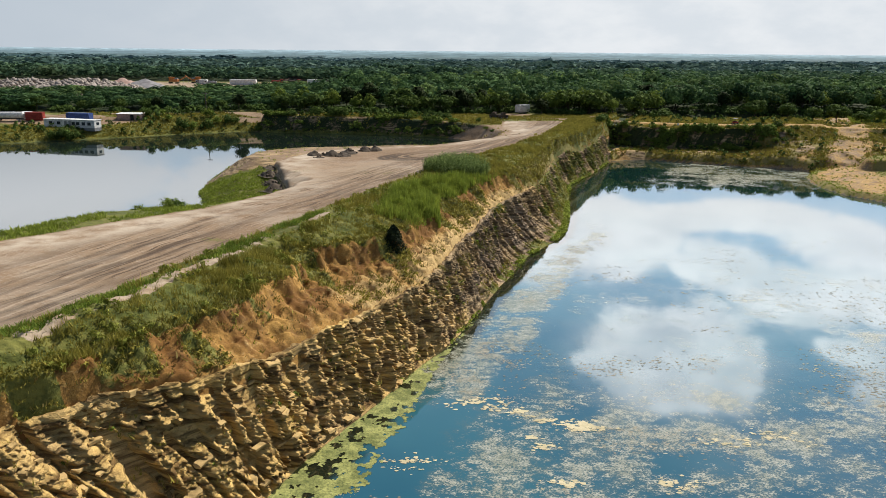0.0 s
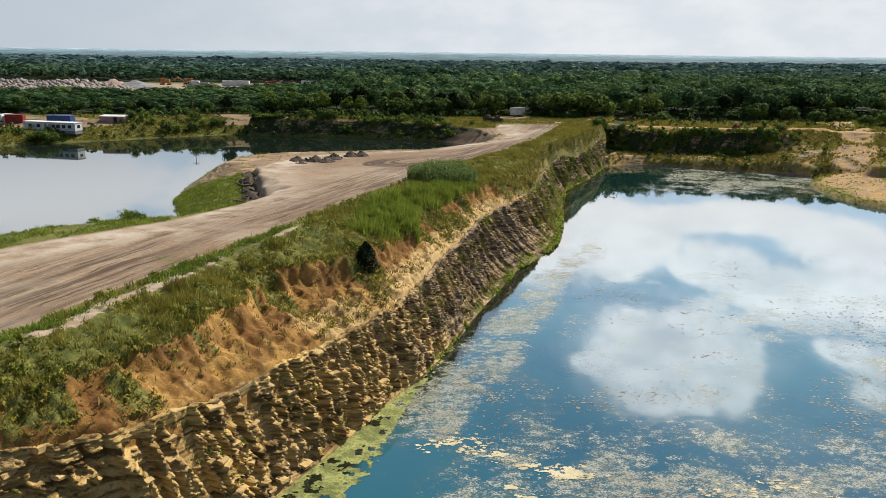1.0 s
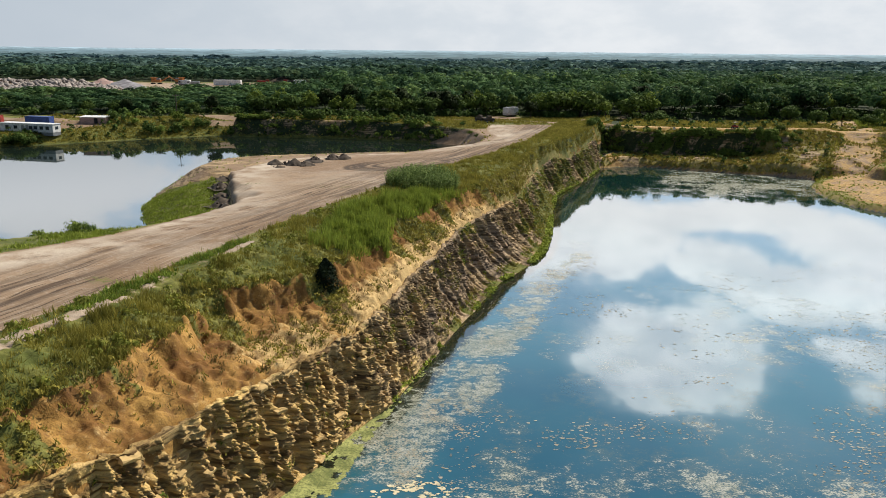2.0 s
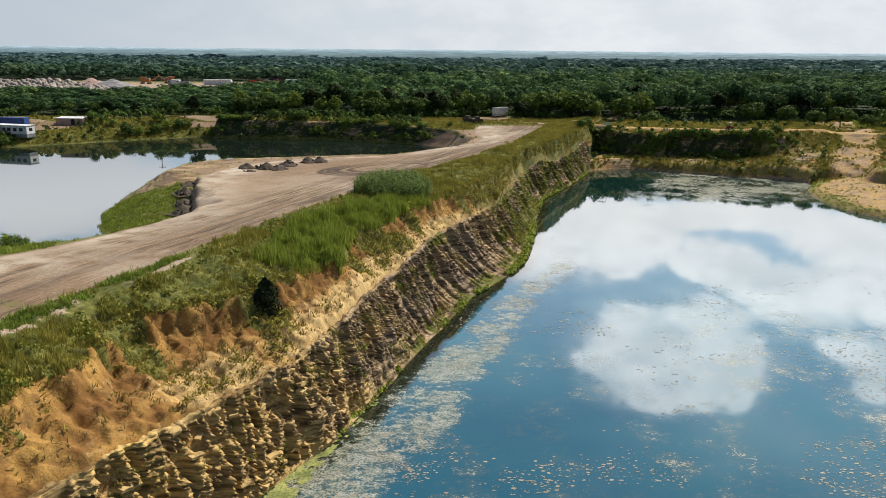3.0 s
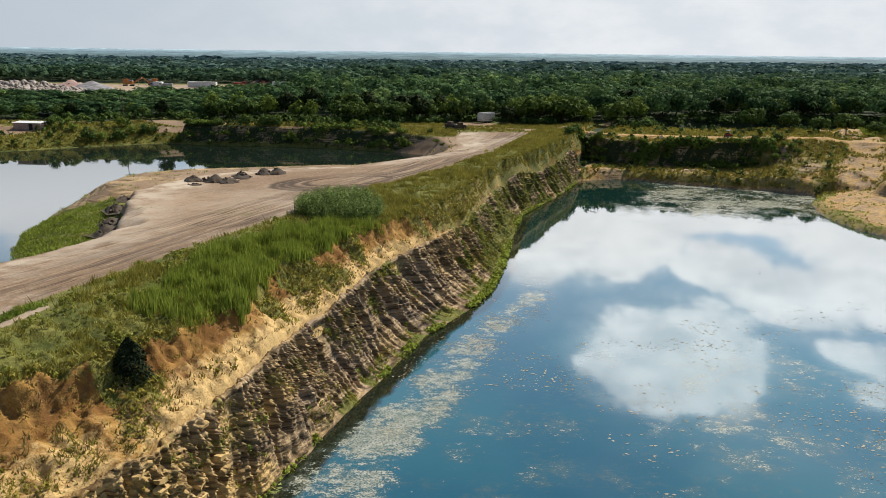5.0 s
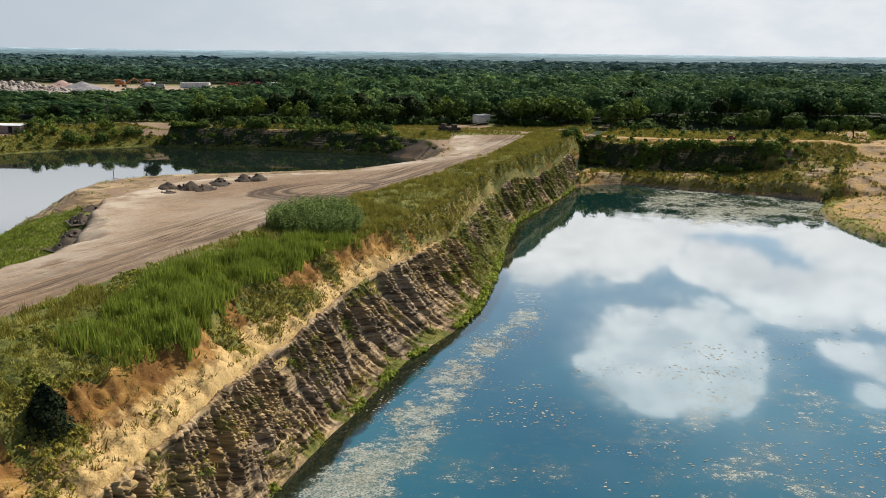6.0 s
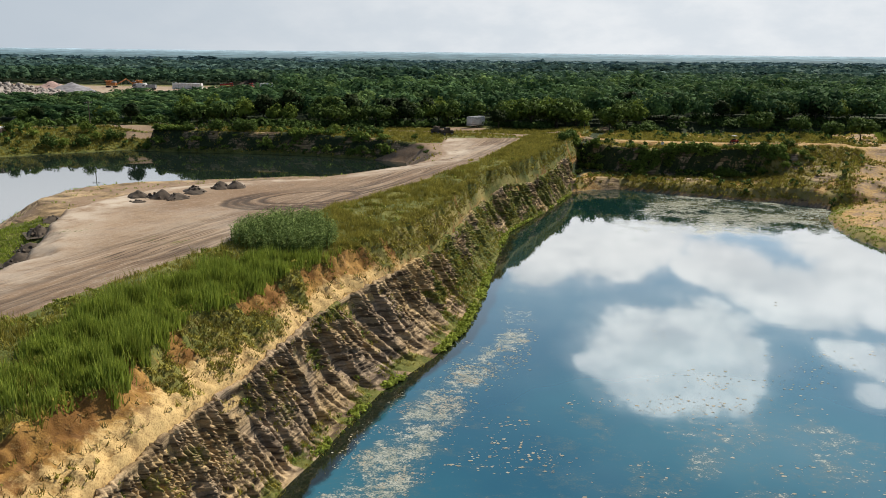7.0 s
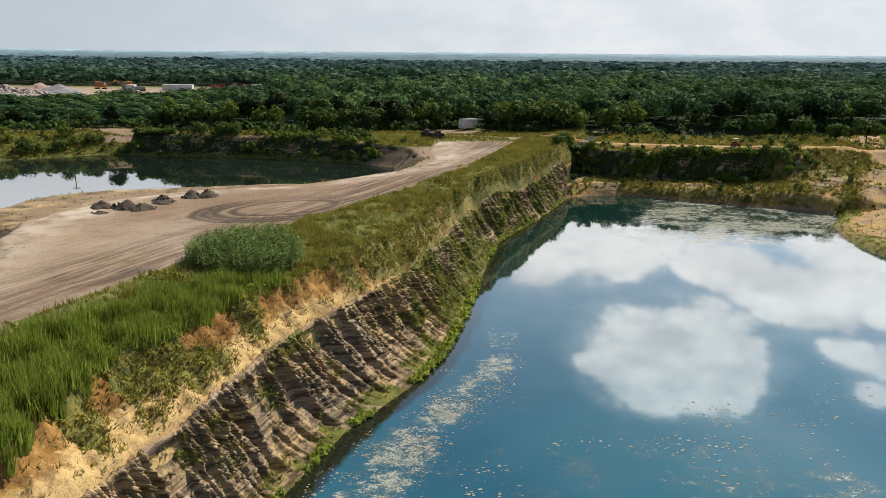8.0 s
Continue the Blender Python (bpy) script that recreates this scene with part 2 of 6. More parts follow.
    beds = k.math("ADD", k.noise(1.0, 4, 0.7, (0.9, 0.9, 6.0)), k.math("MULTIPLY", k.noise(4.5, 3, 0.6), 0.5))
    h = k.math("ADD", h, k.math("MULTIPLY", k.math("MULTIPLY", beds, k.attr("rock")), 1.1))
    k.bump(h, 0.6, 0.22)
    return k.done(c, 0.93, 0.0, 0.2)


def water_material(name, deep, shallow, north=None):
    k = Mat(name)
    m = k.noise(0.03, 4)
    c = k.mix(k.step(m, 0.35, 0.65), deep, shallow)
    k.b.inputs["IOR"].default_value = 1.95 if north else 1.42
    k.bump(k.noise(0.9, 3, 0.5), 0.02, 0.05)
    if not north:
        return k.done(c, 0.03, 0.0, 0.5)
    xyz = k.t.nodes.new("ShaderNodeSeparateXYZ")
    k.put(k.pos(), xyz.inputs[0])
    # body colour darkened towards the far end, so the bank's reflection stays dark
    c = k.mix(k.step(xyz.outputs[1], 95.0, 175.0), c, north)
    # dark weedy shallows along the wall, its dark reflection painted in with them
    c = k.mix(k.step(k.math("ADD", k.attr("shoal_reflection"), k.math("MULTIPLY", k.math("SUBTRACT", k.noise(0.5, 4), 0.5), 0.8)), 0.3, 0.7), c, (0.012, 0.017, 0.010))
    # weed under the surface, and a broken skin of algae floating on it
    large, small, dots = k.noise(0.22, 5, 0.6), k.noise(1.5, 5, 0.7, (0.8, 1.2, 1.0)), k.noise(7.0, 3, 0.6, (0.8, 1.3, 1.0))
    field = k.math("ADD", k.math("MULTIPLY", large, 0.36), k.math("ADD", k.math("MULTIPLY", small, 0.38), k.math("MULTIPLY", dots, 0.26)))
    bar = k.math("SUBTRACT", 0.68, k.math("MULTIPLY", k.attr("scum"), 0.18))
    over = k.math("SUBTRACT", field, bar)
    sunk = k.step(k.math("ADD", over, k.math("MULTIPLY", k.math("SUBTRACT", large, 0.5), 0.3)), -0.10, 0.05)
    c = k.mix(k.math("MULTIPLY", sunk, 0.55), c, (0.085, 0.12, 0.105))
    film = k.math("MULTIPLY", k.step(over, -0.01, 0.05), k.step(dots, 0.36, 0.56))
    k.done(c, k.math("ADD", 0.03, k.math("MULTIPLY", sunk, 0.10)), 0.0, 0.5)
    skin = k.t.nodes.new("ShaderNodeBsdfDiffuse")
    k.put(k.mix(k.step(small, 0.4, 0.65), (0.27, 0.265, 0.19), (0.50, 0.485, 0.40)), skin.inputs["Color"])
    mx = k.t.nodes.new("ShaderNodeMixShader")
    k.put(k.math("MULTIPLY", film, 0.75), mx.inputs[0])
    k.t.links.new(k.b.outputs[0], mx.inputs[1])
    k.t.links.new(skin.outputs[0], mx.inputs[2])
    k.t.links.new(mx.outputs[0], k.t.nodes["Material Output"].inputs[0])
    return k.m


M_GROUND = ground_material()
M_WATER = water_material("quarry_water", (0.011, 0.078, 0.125), (0.024, 0.118, 0.158), (0.006, 0.026, 0.022))
M_POND = water_material("pond_water", (0.008, 0.014, 0.010), (0.012, 0.02, 0.015))
M_LEAF = [leafy("oak_leaf", (0.04, 0.078, 0.018), (0.12, 0.185, 0.042), 0.35, 0.22), leafy("elm_leaf", (0.08, 0.135, 0.022), (0.23, 0.305, 0.058), 0.35, 0.25),
          leafy("dark_leaf", (0.013, 0.026, 0.009), (0.04, 0.062, 0.018), 0.35, 0.15)]


def woods_leaf(name, dark, light, sunny, tree):
    """Foliage of massed crowns: one tone for each crown of that width, a few of them yellow-green."""
    k = Mat(name)
    tone = k.noise(1.0 / tree, 2, 0.4)
    c = k.mix(k.step(tone, 0.34, 0.62), dark, light)
    c = k.mix(k.math("MULTIPLY", k.step(k.noise(0.55 / tree, 2, 0.4), 0.58, 0.66), 0.7), c, sunny)
    c = k.mix(k.math("MULTIPLY", k.island(), 0.35), c, tuple(v * 0.55 for v in dark))
    c = k.mix(k.math("MULTIPLY", k.step(k.noise(0.012, 3), 0.42, 0.62), 0.5), c, tuple(v * 0.8 for v in dark))
    k.done(c, 0.85, 0.0, 0.06)
    tr = k.t.nodes.new("ShaderNodeBsdfTranslucent")
    k.put(c, tr.inputs["Color"])
    mx = k.t.nodes.new("ShaderNodeMixShader")
    mx.inputs[0].default_value = 0.25
    k.t.links.new(k.b.outputs[0], mx.inputs[1])
    k.t.links.new(tr.outputs[0], mx.inputs[2])
    k.t.links.new(mx.outputs[0], k.t.nodes["Material Output"].inputs[0])
    return k.m


M_WOODS = woods_leaf("woods_leaf", (0.038, 0.085, 0.034), (0.112, 0.195, 0.066), (0.20, 0.28, 0.08), 8.0)
M_CEDAR = leafy("cedar_leaf", (0.008, 0.016, 0.008), (0.028, 0.042, 0.016), 1.0, 0.1)
M_GRASS = leafy("weed_leaf", (0.165, 0.165, 0.03), (0.45, 0.395, 0.09), 0.45, 0.3)
M_LUSH = leafy("lush_grass", (0.10, 0.17, 0.024), (0.40, 0.47, 0.085), 0.55, 0.3)
M_DRY = leafy("dry_grass", (0.17, 0.14, 0.045), (0.36, 0.285, 0.10), 0.3, 0.15)
M_WEED = leafy("broad_weed_leaf", (0.12, 0.15, 0.026), (0.32, 0.33, 0.065), 0.4, 0.25)
M_REED = leafy("reed_leaf", (0.05, 0.10, 0.02), (0.30, 0.38, 0.12), 0.6, 0.25)
M_BARK = plain("bark", (0.09, 0.07, 0.05), 0.9, 0, 0.4, 3.0)
M_ALGAE = leafy("algae", (0.26, 0.235, 0.17), (0.46, 0.42, 0.335), 0.15, 0.0)
M_WHITE = plain("white_paint", (0.72, 0.72, 0.70), 0.5, 0, 0.2)
M_GREY = plain("grey_steel", (0.30, 0.31, 0.32), 0.5, 0.4)
M_DARK = plain("black_rubber", (0.025, 0.025, 0.025), 0.85)
M_GLASS = plain("dark_window", (0.03, 0.04, 0.05), 0.15, 0, 0.1)
M_BLUE = plain("blue_paint", (0.04, 0.08, 0.26), 0.55)
M_RED = plain("red_paint", (0.28, 0.035, 0.025), 0.6)
M_ORANGE = plain("orange_paint", (0.46, 0.19, 0.06), 0.6)
M_PINK = plain("faded_metal", (0.40, 0.27, 0.23), 0.7)
M_CONC = plain("broken_concrete", (0.33, 0.29, 0.26), 0.95, 0, 0.45, 0.4)
M_GRAVEL = plain("grey_gravel", (0.26, 0.25, 0.26), 0.95, 0, 0.3, 0.5)
M_SPOIL = plain("dark_spoil", (0.105, 0.082, 0.062), 0.95, 0, 0.4, 0.8)
M_ROCKP = plain("limestone_slab", (0.55, 0.38, 0.16), 0.95, 0, 0.5, 0.9)
M_TIMBER = plain("weathered_timber", (0.13, 0.10, 0.08), 0.9, 0, 0.3, 2.0)


# ---------------------------------------------------------------- helpers of shape
def part(name, bm, material, parent, label=""):
    me = bpy.data.meshes.new(name)
    bm.to_mesh(me)
    bm.free()
    me.materials.append(material)
    ob = new(name, me)
    ob.parent = parent
    return tagged(ob, label)


def mesh_of(name, v, f, material, smooth=False, normals=None):
    """A mesh from arrays of places and of triangles or quads."""
    v, f = np.asarray(v, dtype=np.float32), np.asarray(f, dtype=np.int32)
    me = bpy.data.meshes.new(name)
    n, k = f.shape
    me.vertices.add(len(v))
    me.vertices.foreach_set("co", v.ravel())
    me.loops.add(n * k)
    me.loops.foreach_set("vertex_index", f.ravel())
    me.polygons.add(n)
    me.polygons.foreach_set("loop_start", np.arange(0, n * k, k, dtype=np.int32))
    if smooth:
        me.polygons.foreach_set("use_smooth", np.ones(n, dtype=bool))
    me.materials.append(material)
    me.update(calc_edges=True)
    if normals is not None:
        me.normals_split_custom_set_from_vertices(normals.tolist())
    return me


def thing(name, label, category, at=(0, 0, 0), turn=0.0, group="", kind=""):
    ob = new(name)
    ob.empty_display_size = 0.3
    ob.matrix_world = pose(*at, 0, 0, turn)
    return tagged(ob, label, category, group, kind)


def box(bm, x0, x1, y0, y1, z0, z1, bevel=0.0):
    r = bmesh.ops.create_cube(bm, size=1, matrix=Matrix.Translation(((x0 + x1) / 2, (y0 + y1) / 2, (z0 + z1) / 2)) @ Matrix.Diagonal((x1 - x0, y1 - y0, z1 - z0, 1)))
    if bevel:
        es = {e for v in r["verts"] for e in v.link_edges}
        bmesh.ops.bevel(bm, geom=list(es), offset=bevel, segments=2, affect="EDGES")
    return bm


def rod(bm, a, b, r0, r1=None, seg=10):
    a, b = Vector(a), Vector(b)
    d = b - a
    q = d.to_track_quat("Z", "Y").to_matrix().to_4x4()
    bmesh.ops.create_cone(bm, cap_ends=True, segments=seg, radius1=r0, radius2=r0 if r1 is None else r1, depth=d.length, matrix=Matrix.Translation((a + b) / 2) @ q)
    return bm


def boxed(name, m, parent, *dims, bevel=0.0, label=""):
    return part(name, box(bmesh.new(), *dims, bevel=bevel), m, parent, label)


rng = np.random.default_rng(7)
PERM = rng.random((512, 512))
FLAT = PERM.astype(np.float32).ravel()


def vnoise(x, y):
    """Smooth noise of period one, 0 to 1."""
    x, y = np.asarray(x, np.float32), np.asarray(y, np.float32)
    xf, yf = np.floor(x), np.floor(y)
    fx, fy = x - xf, y - yf
    xi, yi = xf.astype(np.int32) & 511, yf.astype(np.int32) & 511
    x1, y1 = ((xi + 1) & 511) << 9, (yi + 1) & 511
    xi = xi << 9
    fx, fy = fx * fx * (3 - 2 * fx), fy * fy * (3 - 2 * fy)
    a, b = FLAT.take(xi + yi), FLAT.take(x1 + yi)
    c, d = FLAT.take(xi + y1), FLAT.take(x1 + y1)
    a += (b - a) * fx
    c += (d - c) * fx
    return a + (c - a) * fy


def fbm(x, y, size, octaves=4):
    """-1 to 1, with features of that size in metres."""
    s, amp, tot = 0.0, 1.0, 0.0
    for i in range(octaves):
        s = s + amp * (vnoise(x / size + 17.3 * i, y / size + 9.1 * i) * 2 - 1)
        tot += amp
        amp, size = amp * 0.5, size * 0.5
    return s / tot


def row_fbm(y, seed, size, octaves=4):
    """Noise along y alone."""
    yy_ = y[:, :1] if y.ndim == 2 else y
    return fbm(yy_, yy_ * 0 + seed, size, octaves)


def smooth(x, lo, hi):
    t = np.clip((x - lo) / (hi - lo), 0, 1)
    return t * t * (3 - 2 * t)


def curve(y, ys, xs):
    return np.interp(y, ys, xs)


# ---------------------------------------------------------------- the plan
WATER, POND = -1.0, 3.0
# west shore of the quarry lake, x by y
W_Y = [-60, 20, 47, 53, 59, 67, 75.5, 84.7, 93, 101, 112, 120, 127, 138, 155, 175, 185, 193, 213, 230, 300]
W_X = [-50, -21.5, -12.1, -9.8, -6.8, -3.2, 1.0, 4.3, 7.0, 9.9, 13.8, 18.6, 21.6, 24.2, 26.9, 30.5, 35.3, 39.3, 47.8, 54, 80]
# widths from the shore to the rock's upper edge and to the edge of the weeds
C_Y, C_D = [20, 36, 41, 45, 48, 50.5, 60, 70, 82, 92, 106, 118, 130, 138, 156, 182, 215], [16, 13.5, 11.6, 8.6, 5.2, 3.8, 3.0, 2.4, 2.6, 3.8, 4.6, 6.8, 6.6, 4.6, 4.2, 3.2, 3.0]
E_Y, E_D = [20, 36, 42, 48, 55, 64, 70, 74, 78, 84, 90, 97, 104, 115, 122, 132, 145, 153, 180, 215], [18, 16, 13.4, 10.0, 8.6, 9.9, 12.6, 13.4, 10.6, 7.8, 7.2, 9.4, 10.2, 11.4, 10.6, 9.6, 7.5, 6, 5, 5]
# edge of the haul road on the side of the weeds, and of its level ground on the pond's side
R_Y, R_X = [-60, 47, 55, 71, 88.7, 106, 118, 131, 145, 167, 186, 205, 234, 260], [-66, -29.8, -26.4, -21.3, -15.2, -9.8, -5.6, -1.2, 3.6, 14.5, 22, 29.3, 37.7, 44]
L_Y, L_X = [-60, 67.5, 75, 79, 86, 97, 106, 115.5, 122, 128, 140, 150, 160, 168, 176, 181, 200, 212, 226, 245], [-108, -45.5, -40.5, -37.5, -32.3, -28, -26, -23.5, -24.5, -27, -31, -33.8, -31, -27, -18, -1, 17.5, 19.5, 18.5, 20]
STEEP_Y, STEEP = [60, 92, 106, 145, 165, 200], [0.95, 1.0, 1.9, 1.9, 1.3, 1.0]
# far shore (y by x), the far rock wall behind its bench, and the east shore (x by y)
N_X, N_Y = [40, 48, 55, 61, 66, 72, 83, 92, 99, 110, 200], [216, 215.5, 218.5, 219.3, 216, 212.3, 208, 205, 199.5, 196, 190]
K_X, K_Y = [30, 50, 58, 63, 75, 88, 105, 112, 125, 150, 250], [246, 241, 233, 229.5, 228, 226, 222.5, 222, 216, 208, 190]
X_Y, X_X = [-60, 40, 100, 140, 157, 166, 175, 182, 192, 199, 230], [150, 140, 125, 106, 96, 91.5, 90.6, 91.3, 95, 99.5, 118]
POND_EDGE = [(-110, 30), (-74, 50), (-60, 71.5), (-53, 82.5), (-49.8, 88), (-46, 94.3), (-40.6, 99), (-36.0, 102), (-33.5, 110), (-36, 120), (-41.5, 128), (-45.5, 137), (-48.4, 149), (-49, 160),
             (-45.8, 172.5), (-36, 180), (-22, 184.5), (-4, 188.5), (8, 198), (12.5, 215), (9.5, 231.5), (-4, 238.5), (-27, 244.5), (-50, 246.5), (-68, 249), (-87, 237), (-105, 224), (-125, 211.5), (-170, 203), (-210, 150), (-180, 60)]
BACK_POND = [(84, 262), (92, 258), (104, 257), (118, 262), (150, 258), (190, 262), (190, 283), (150, 284), (122, 283.5), (96, 281.5), (86, 275)]


def away(x, y, poly):
    """Distance from a polygon's edge, minus inside; 150 m where it is far off."""
    px, py = [p[0] for p in poly], [p[1] for p in poly]
    close = (x > min(px) - 150) & (x < max(px) + 150) & (y > min(py) - 150) & (y < max(py) + 150)
    out = np.full(x.shape, 150.0)
    x, y = x[close], y[close]
    best, inside = np.full(x.shape, 1e9), np.zeros(x.shape, dtype=bool)
    for (ax, ay), (bx, by) in zip(poly, poly[1:] + poly[:1]):
        dx, dy = bx - ax, by - ay
        t = np.clip(((x - ax) * dx + (y - ay) * dy) / (dx * dx + dy * dy), 0, 1)
        best = np.minimum(best, (x - ax - t * dx) ** 2 + (y - ay - t * dy) ** 2)
        if dy:
            inside ^= ((ay > y) != (by > y)) & (x < (y - ay) * dx / dy + ax)
    out[close] = np.where(inside, -np.sqrt(best), np.sqrt(best))
    return out


def rock_top(y):
    return np.interp(y, [30, 44, 56, 66, 90, 120, 135, 160, 215], [7.9, 7.6, 6.8, 6.2, 6.2, 6.4, 6.5, 5.8, 5.6]) + (0.5 + 1.3 * smooth(y, 126, 150)) * row_fbm(y, 5, 7.0, 3) + 0.55 * smooth(y, 96, 70) * row_fbm(y, 9, 2.2, 3)


def shore(y):
    return curve(y, W_Y, W_X) + 0.35 * row_fbm(y, 3, 5.0, 4)


def terrain(x, y):
    """Height of the ground, and what covers it."""
    w = shore(y)
    u = x - w
    cd, ed = curve(y, C_Y, C_D), curve(y, E_Y, E_D)
    r, l = curve(y, R_Y, R_X) + 0.5 * row_fbm(y, 40, 6.0, 3), curve(y, L_Y, L_X) + 0.8 * row_fbm(y, 80, 7.0, 3)
    base = np.interp(y, [-60, 60, 90, 125, 160, 200, 240, 300, 700, 1500, 3000, 4700], [11.3, 11.2, 11.0, 10.0, 9.3, 8.8, 8.3, 8.5, 8, 4, 2, 2])
    base = base - np.clip(0.07 * (r - x), 0, 1.6) * smooth(y, 250, 225) * smooth(y, 80, 105)
    base = base - 1.3 * smooth(x, -75, -100) * smooth(y, 320, 270) * smooth(y, 180, 215)
    far = smooth(y, 320, 1200)
    base = base + 0.12 * fbm(x, y, 9.0, 3) + far * 5.0 * fbm(x, y, 420.0, 3)
    # west wall: foot, rock face with flutes and beds, marl bench, clay scarp
    zc = rock_top(y)
    slant = y + u * np.interp(y, [70, 105], [0.45, 0.05])
    t1 = np.clip((-u - 0.9 - 1.2 * smooth(cd, 6, 11)) / cd, 0, 1)
    zf = WATER - 0.6 + (zc - WATER + 0.6) * t1 ** np.interp(y, STEEP_Y, STEEP)
    bite = np.interp(y, [40, 100, 125, 140], [1.0, 1.0, 0.6, 0.35])
    ed = ed + (3.4 * np.abs(row_fbm(y, 160, 6.5, 3)) - 0.8) * bite + 0.5 * row_fbm(y, 60, 2.0, 3)
    wild = np.interp(y, [40, 62, 80, 88, 100], [1.0, 1.0, 1.0, 0.6, 0.5])
    bowl = smooth(y, 62, 68) * smooth(y, 84, 78)
    lump = fbm(x, y, 3.0, 5) * 0.9 + fbm(x, y, 0.9, 4) * 0.35
    t2 = np.clip((-u - cd + lump * smooth(-u, cd + 0.3, cd + 2.0)) / np.maximum(ed - cd, 0.8), 0, 1)
    top = 9.6 + (base - 9.6) * 0.35
    lin = 0.72 - 0.12 * bowl + 0.1 * smooth(y, 82, 92)
    scarp = (top - zc) * (lin * t2 + (1 - lin) * smooth(t2, 0.74 + 0.04 * bowl, 0.95))
    q = scarp / 0.42 + 1.1 * fbm(x, y, 2.0, 3)
    ledge = (np.floor(q) + smooth(q - np.floor(q), 0.35, 1.0)) * 0.42 - 0.46 * fbm(x, y, 2.0, 3)
    inside = smooth(t2, 0.08, 0.3) * smooth(t2, 1.0, 0.9)
    scarp = scarp + (ledge - scarp) * 0.4 * inside * wild
    ridge = 1 - 2.2 * np.abs(fbm(slant + 0.3 * fbm(x, y, 1.5, 2), u * 0.06 + 90, 0.7, 2))
    scarp = scarp + 0.2 * np.clip(ridge, -0.5, 1) * inside * smooth(t2, 0.3, 0.65) * wild * (0.5 + 0.7 * bowl + 0.4 * fbm(x, y, 4.0, 2)) - 0.1 * inside
    t3 = np.clip((-u - ed) / np.maximum(w - ed - r, 1.0), 0, 1)
    west = zf + scarp + (base - top) * np.clip(t3 * 1.6, 0, 1)
    west = west + 0.35 * smooth(t3, 0.0, 0.4) * smooth(t3, 1.0, 0.7)
    skin = smooth(-u, cd, cd + 1)
    west = west + 0.42 * fbm(x, y, 0.9, 4) * skin * smooth(-u, ed + 9, ed + 5)
    west = west + (0.22 - 0.7 * np.abs(fbm(x, y, 2.2, 4)) + 0.3 * fbm(slant, u * 0.3, 1.1, 3)) * skin * smooth(-u, ed + 0.6, ed - 0.6) * (0.4 + 0.6 * wild)
    west = west + 0.45 * fbm(x, y, 5.0, 3) * smooth(t3, 0.05, 0.3) * smooth(t3, 1.0, 0.75)
    west = np.where(u > 0, WATER - 0.6 - np.clip(u * 0.8, 0, 4), west)
    west = np.where(-u > w - r, base, west)
    # far bench, its rock wall
    v = y - curve(x, N_X, N_Y) - 0.7 * fbm(x, y * 0 + 7, 6.0, 3)
    kk = curve(x, K_X, K_Y) + 1.2 * fbm(x, y * 0 + 21, 8.0, 3) + 2.2 * np.abs(fbm(x, y * 0 + 57, 3.5, 3)) - 0.6
    north = WATER + np.where(v < 0, np.clip(v * 0.5, -4, 0), np.clip(v * 0.9, 0, 2.3 + 0.9 * fbm(x, y, 5.0, 3)))
    ktop = np.where(x > 118, 8.3 - 0.05 * (x - 118), 8.3)
    north = north + np.clip(ktop - 2.0, 0, 9) * smooth((y - kk - 0.5) / (1.8 + 0.45 * np.clip(x - 92, 0, 12)), -1.0, 0.0) * smooth(x, 110, 88) + 0.25 * fbm(x, y, 4.0, 3) * smooth(v, 0, 2)
    north = north + smooth(x, 86, 110) * np.clip((y - 196) * 0.24, 0, 7.4)
    north = np.where(y > kk + 6, np.maximum(north, base), north)
    # east shore, sandy ramp
    e = x - curve(y, X_Y, X_X) - 0.5 * row_fbm(y, 4, 5.0, 3)
    east = WATER + np.where(e < 0, np.clip(e * 0.5, -4, 0), np.clip(e * 0.55, 0, 1.0) + 0.105 * np.clip(e - 2, 0, 70) + 0.25 * fbm(x, y, 6.0, 3) * smooth(e, 0, 4))
    knoll = np.hypot((x - 117) / 9, (y - 190) / 5.5)
    east = east + 2.6 * smooth(knoll, 1.15, 0.85) * smooth(e, 2, 6)
    h = np.maximum(np.maximum(west, north), east)
    h = np.where(y > 262, base, h)
    d = away(x, y, POND_EDGE) + 0.6 * fbm(x, y, 7.0, 3)
    sl = np.interp(y, [60, 98, 112, 122, 135, 150, 165, 236, 244], [0.95, 0.95, 0.7, 0.42, 0.33, 0.42, 0.8, 0.9, 1.6])
    sl = np.where((x < -60) & (y > 180), 0.42 + 0.1 * fbm(x, y, 15.0, 2), sl)
    bank = POND - 0.1 + np.where(d < 0, np.clip(d * 0.4, -3, 0), d * sl + 0.5 * fbm(x, y, 3.0, 3) * smooth(d, 0, 2))
    spit = smooth(y, 110, 116) * smooth(y, 158, 146) * smooth(l - x, -0.4, 0.5) * smooth(d, 0.0, 4.0)
    h = np.minimum(h, bank)
    h = h - 1.5 * spit * smooth(l - x, 9, 0.5)
    d2 = away(x, y, BACK_POND)
    h = np.where(y > 250, np.minimum(h, 5.6 + np.where(d2 < 0, np.clip(d2 * 0.4, -2, 0), d2 * 0.6)), h)

    # cover
    level = smooth(x - l, -0.3, 0.6) * smooth(r - x, -0.3, 0.3) * smooth(y, 250, 240)
    grass = np.where(x < r, smooth(l - x, -0.2, 1.2), smooth(-u, ed - 0.4, ed + 0.3))
    path = smooth(np.abs(x - r - 2.7 - 0.5 * row_fbm(y, 33, 9.0, 2)), 1.15, 0.55) * smooth(y, 98, 80)
    grass = np.maximum(grass * (1 - path), smooth(y, 238, 246))
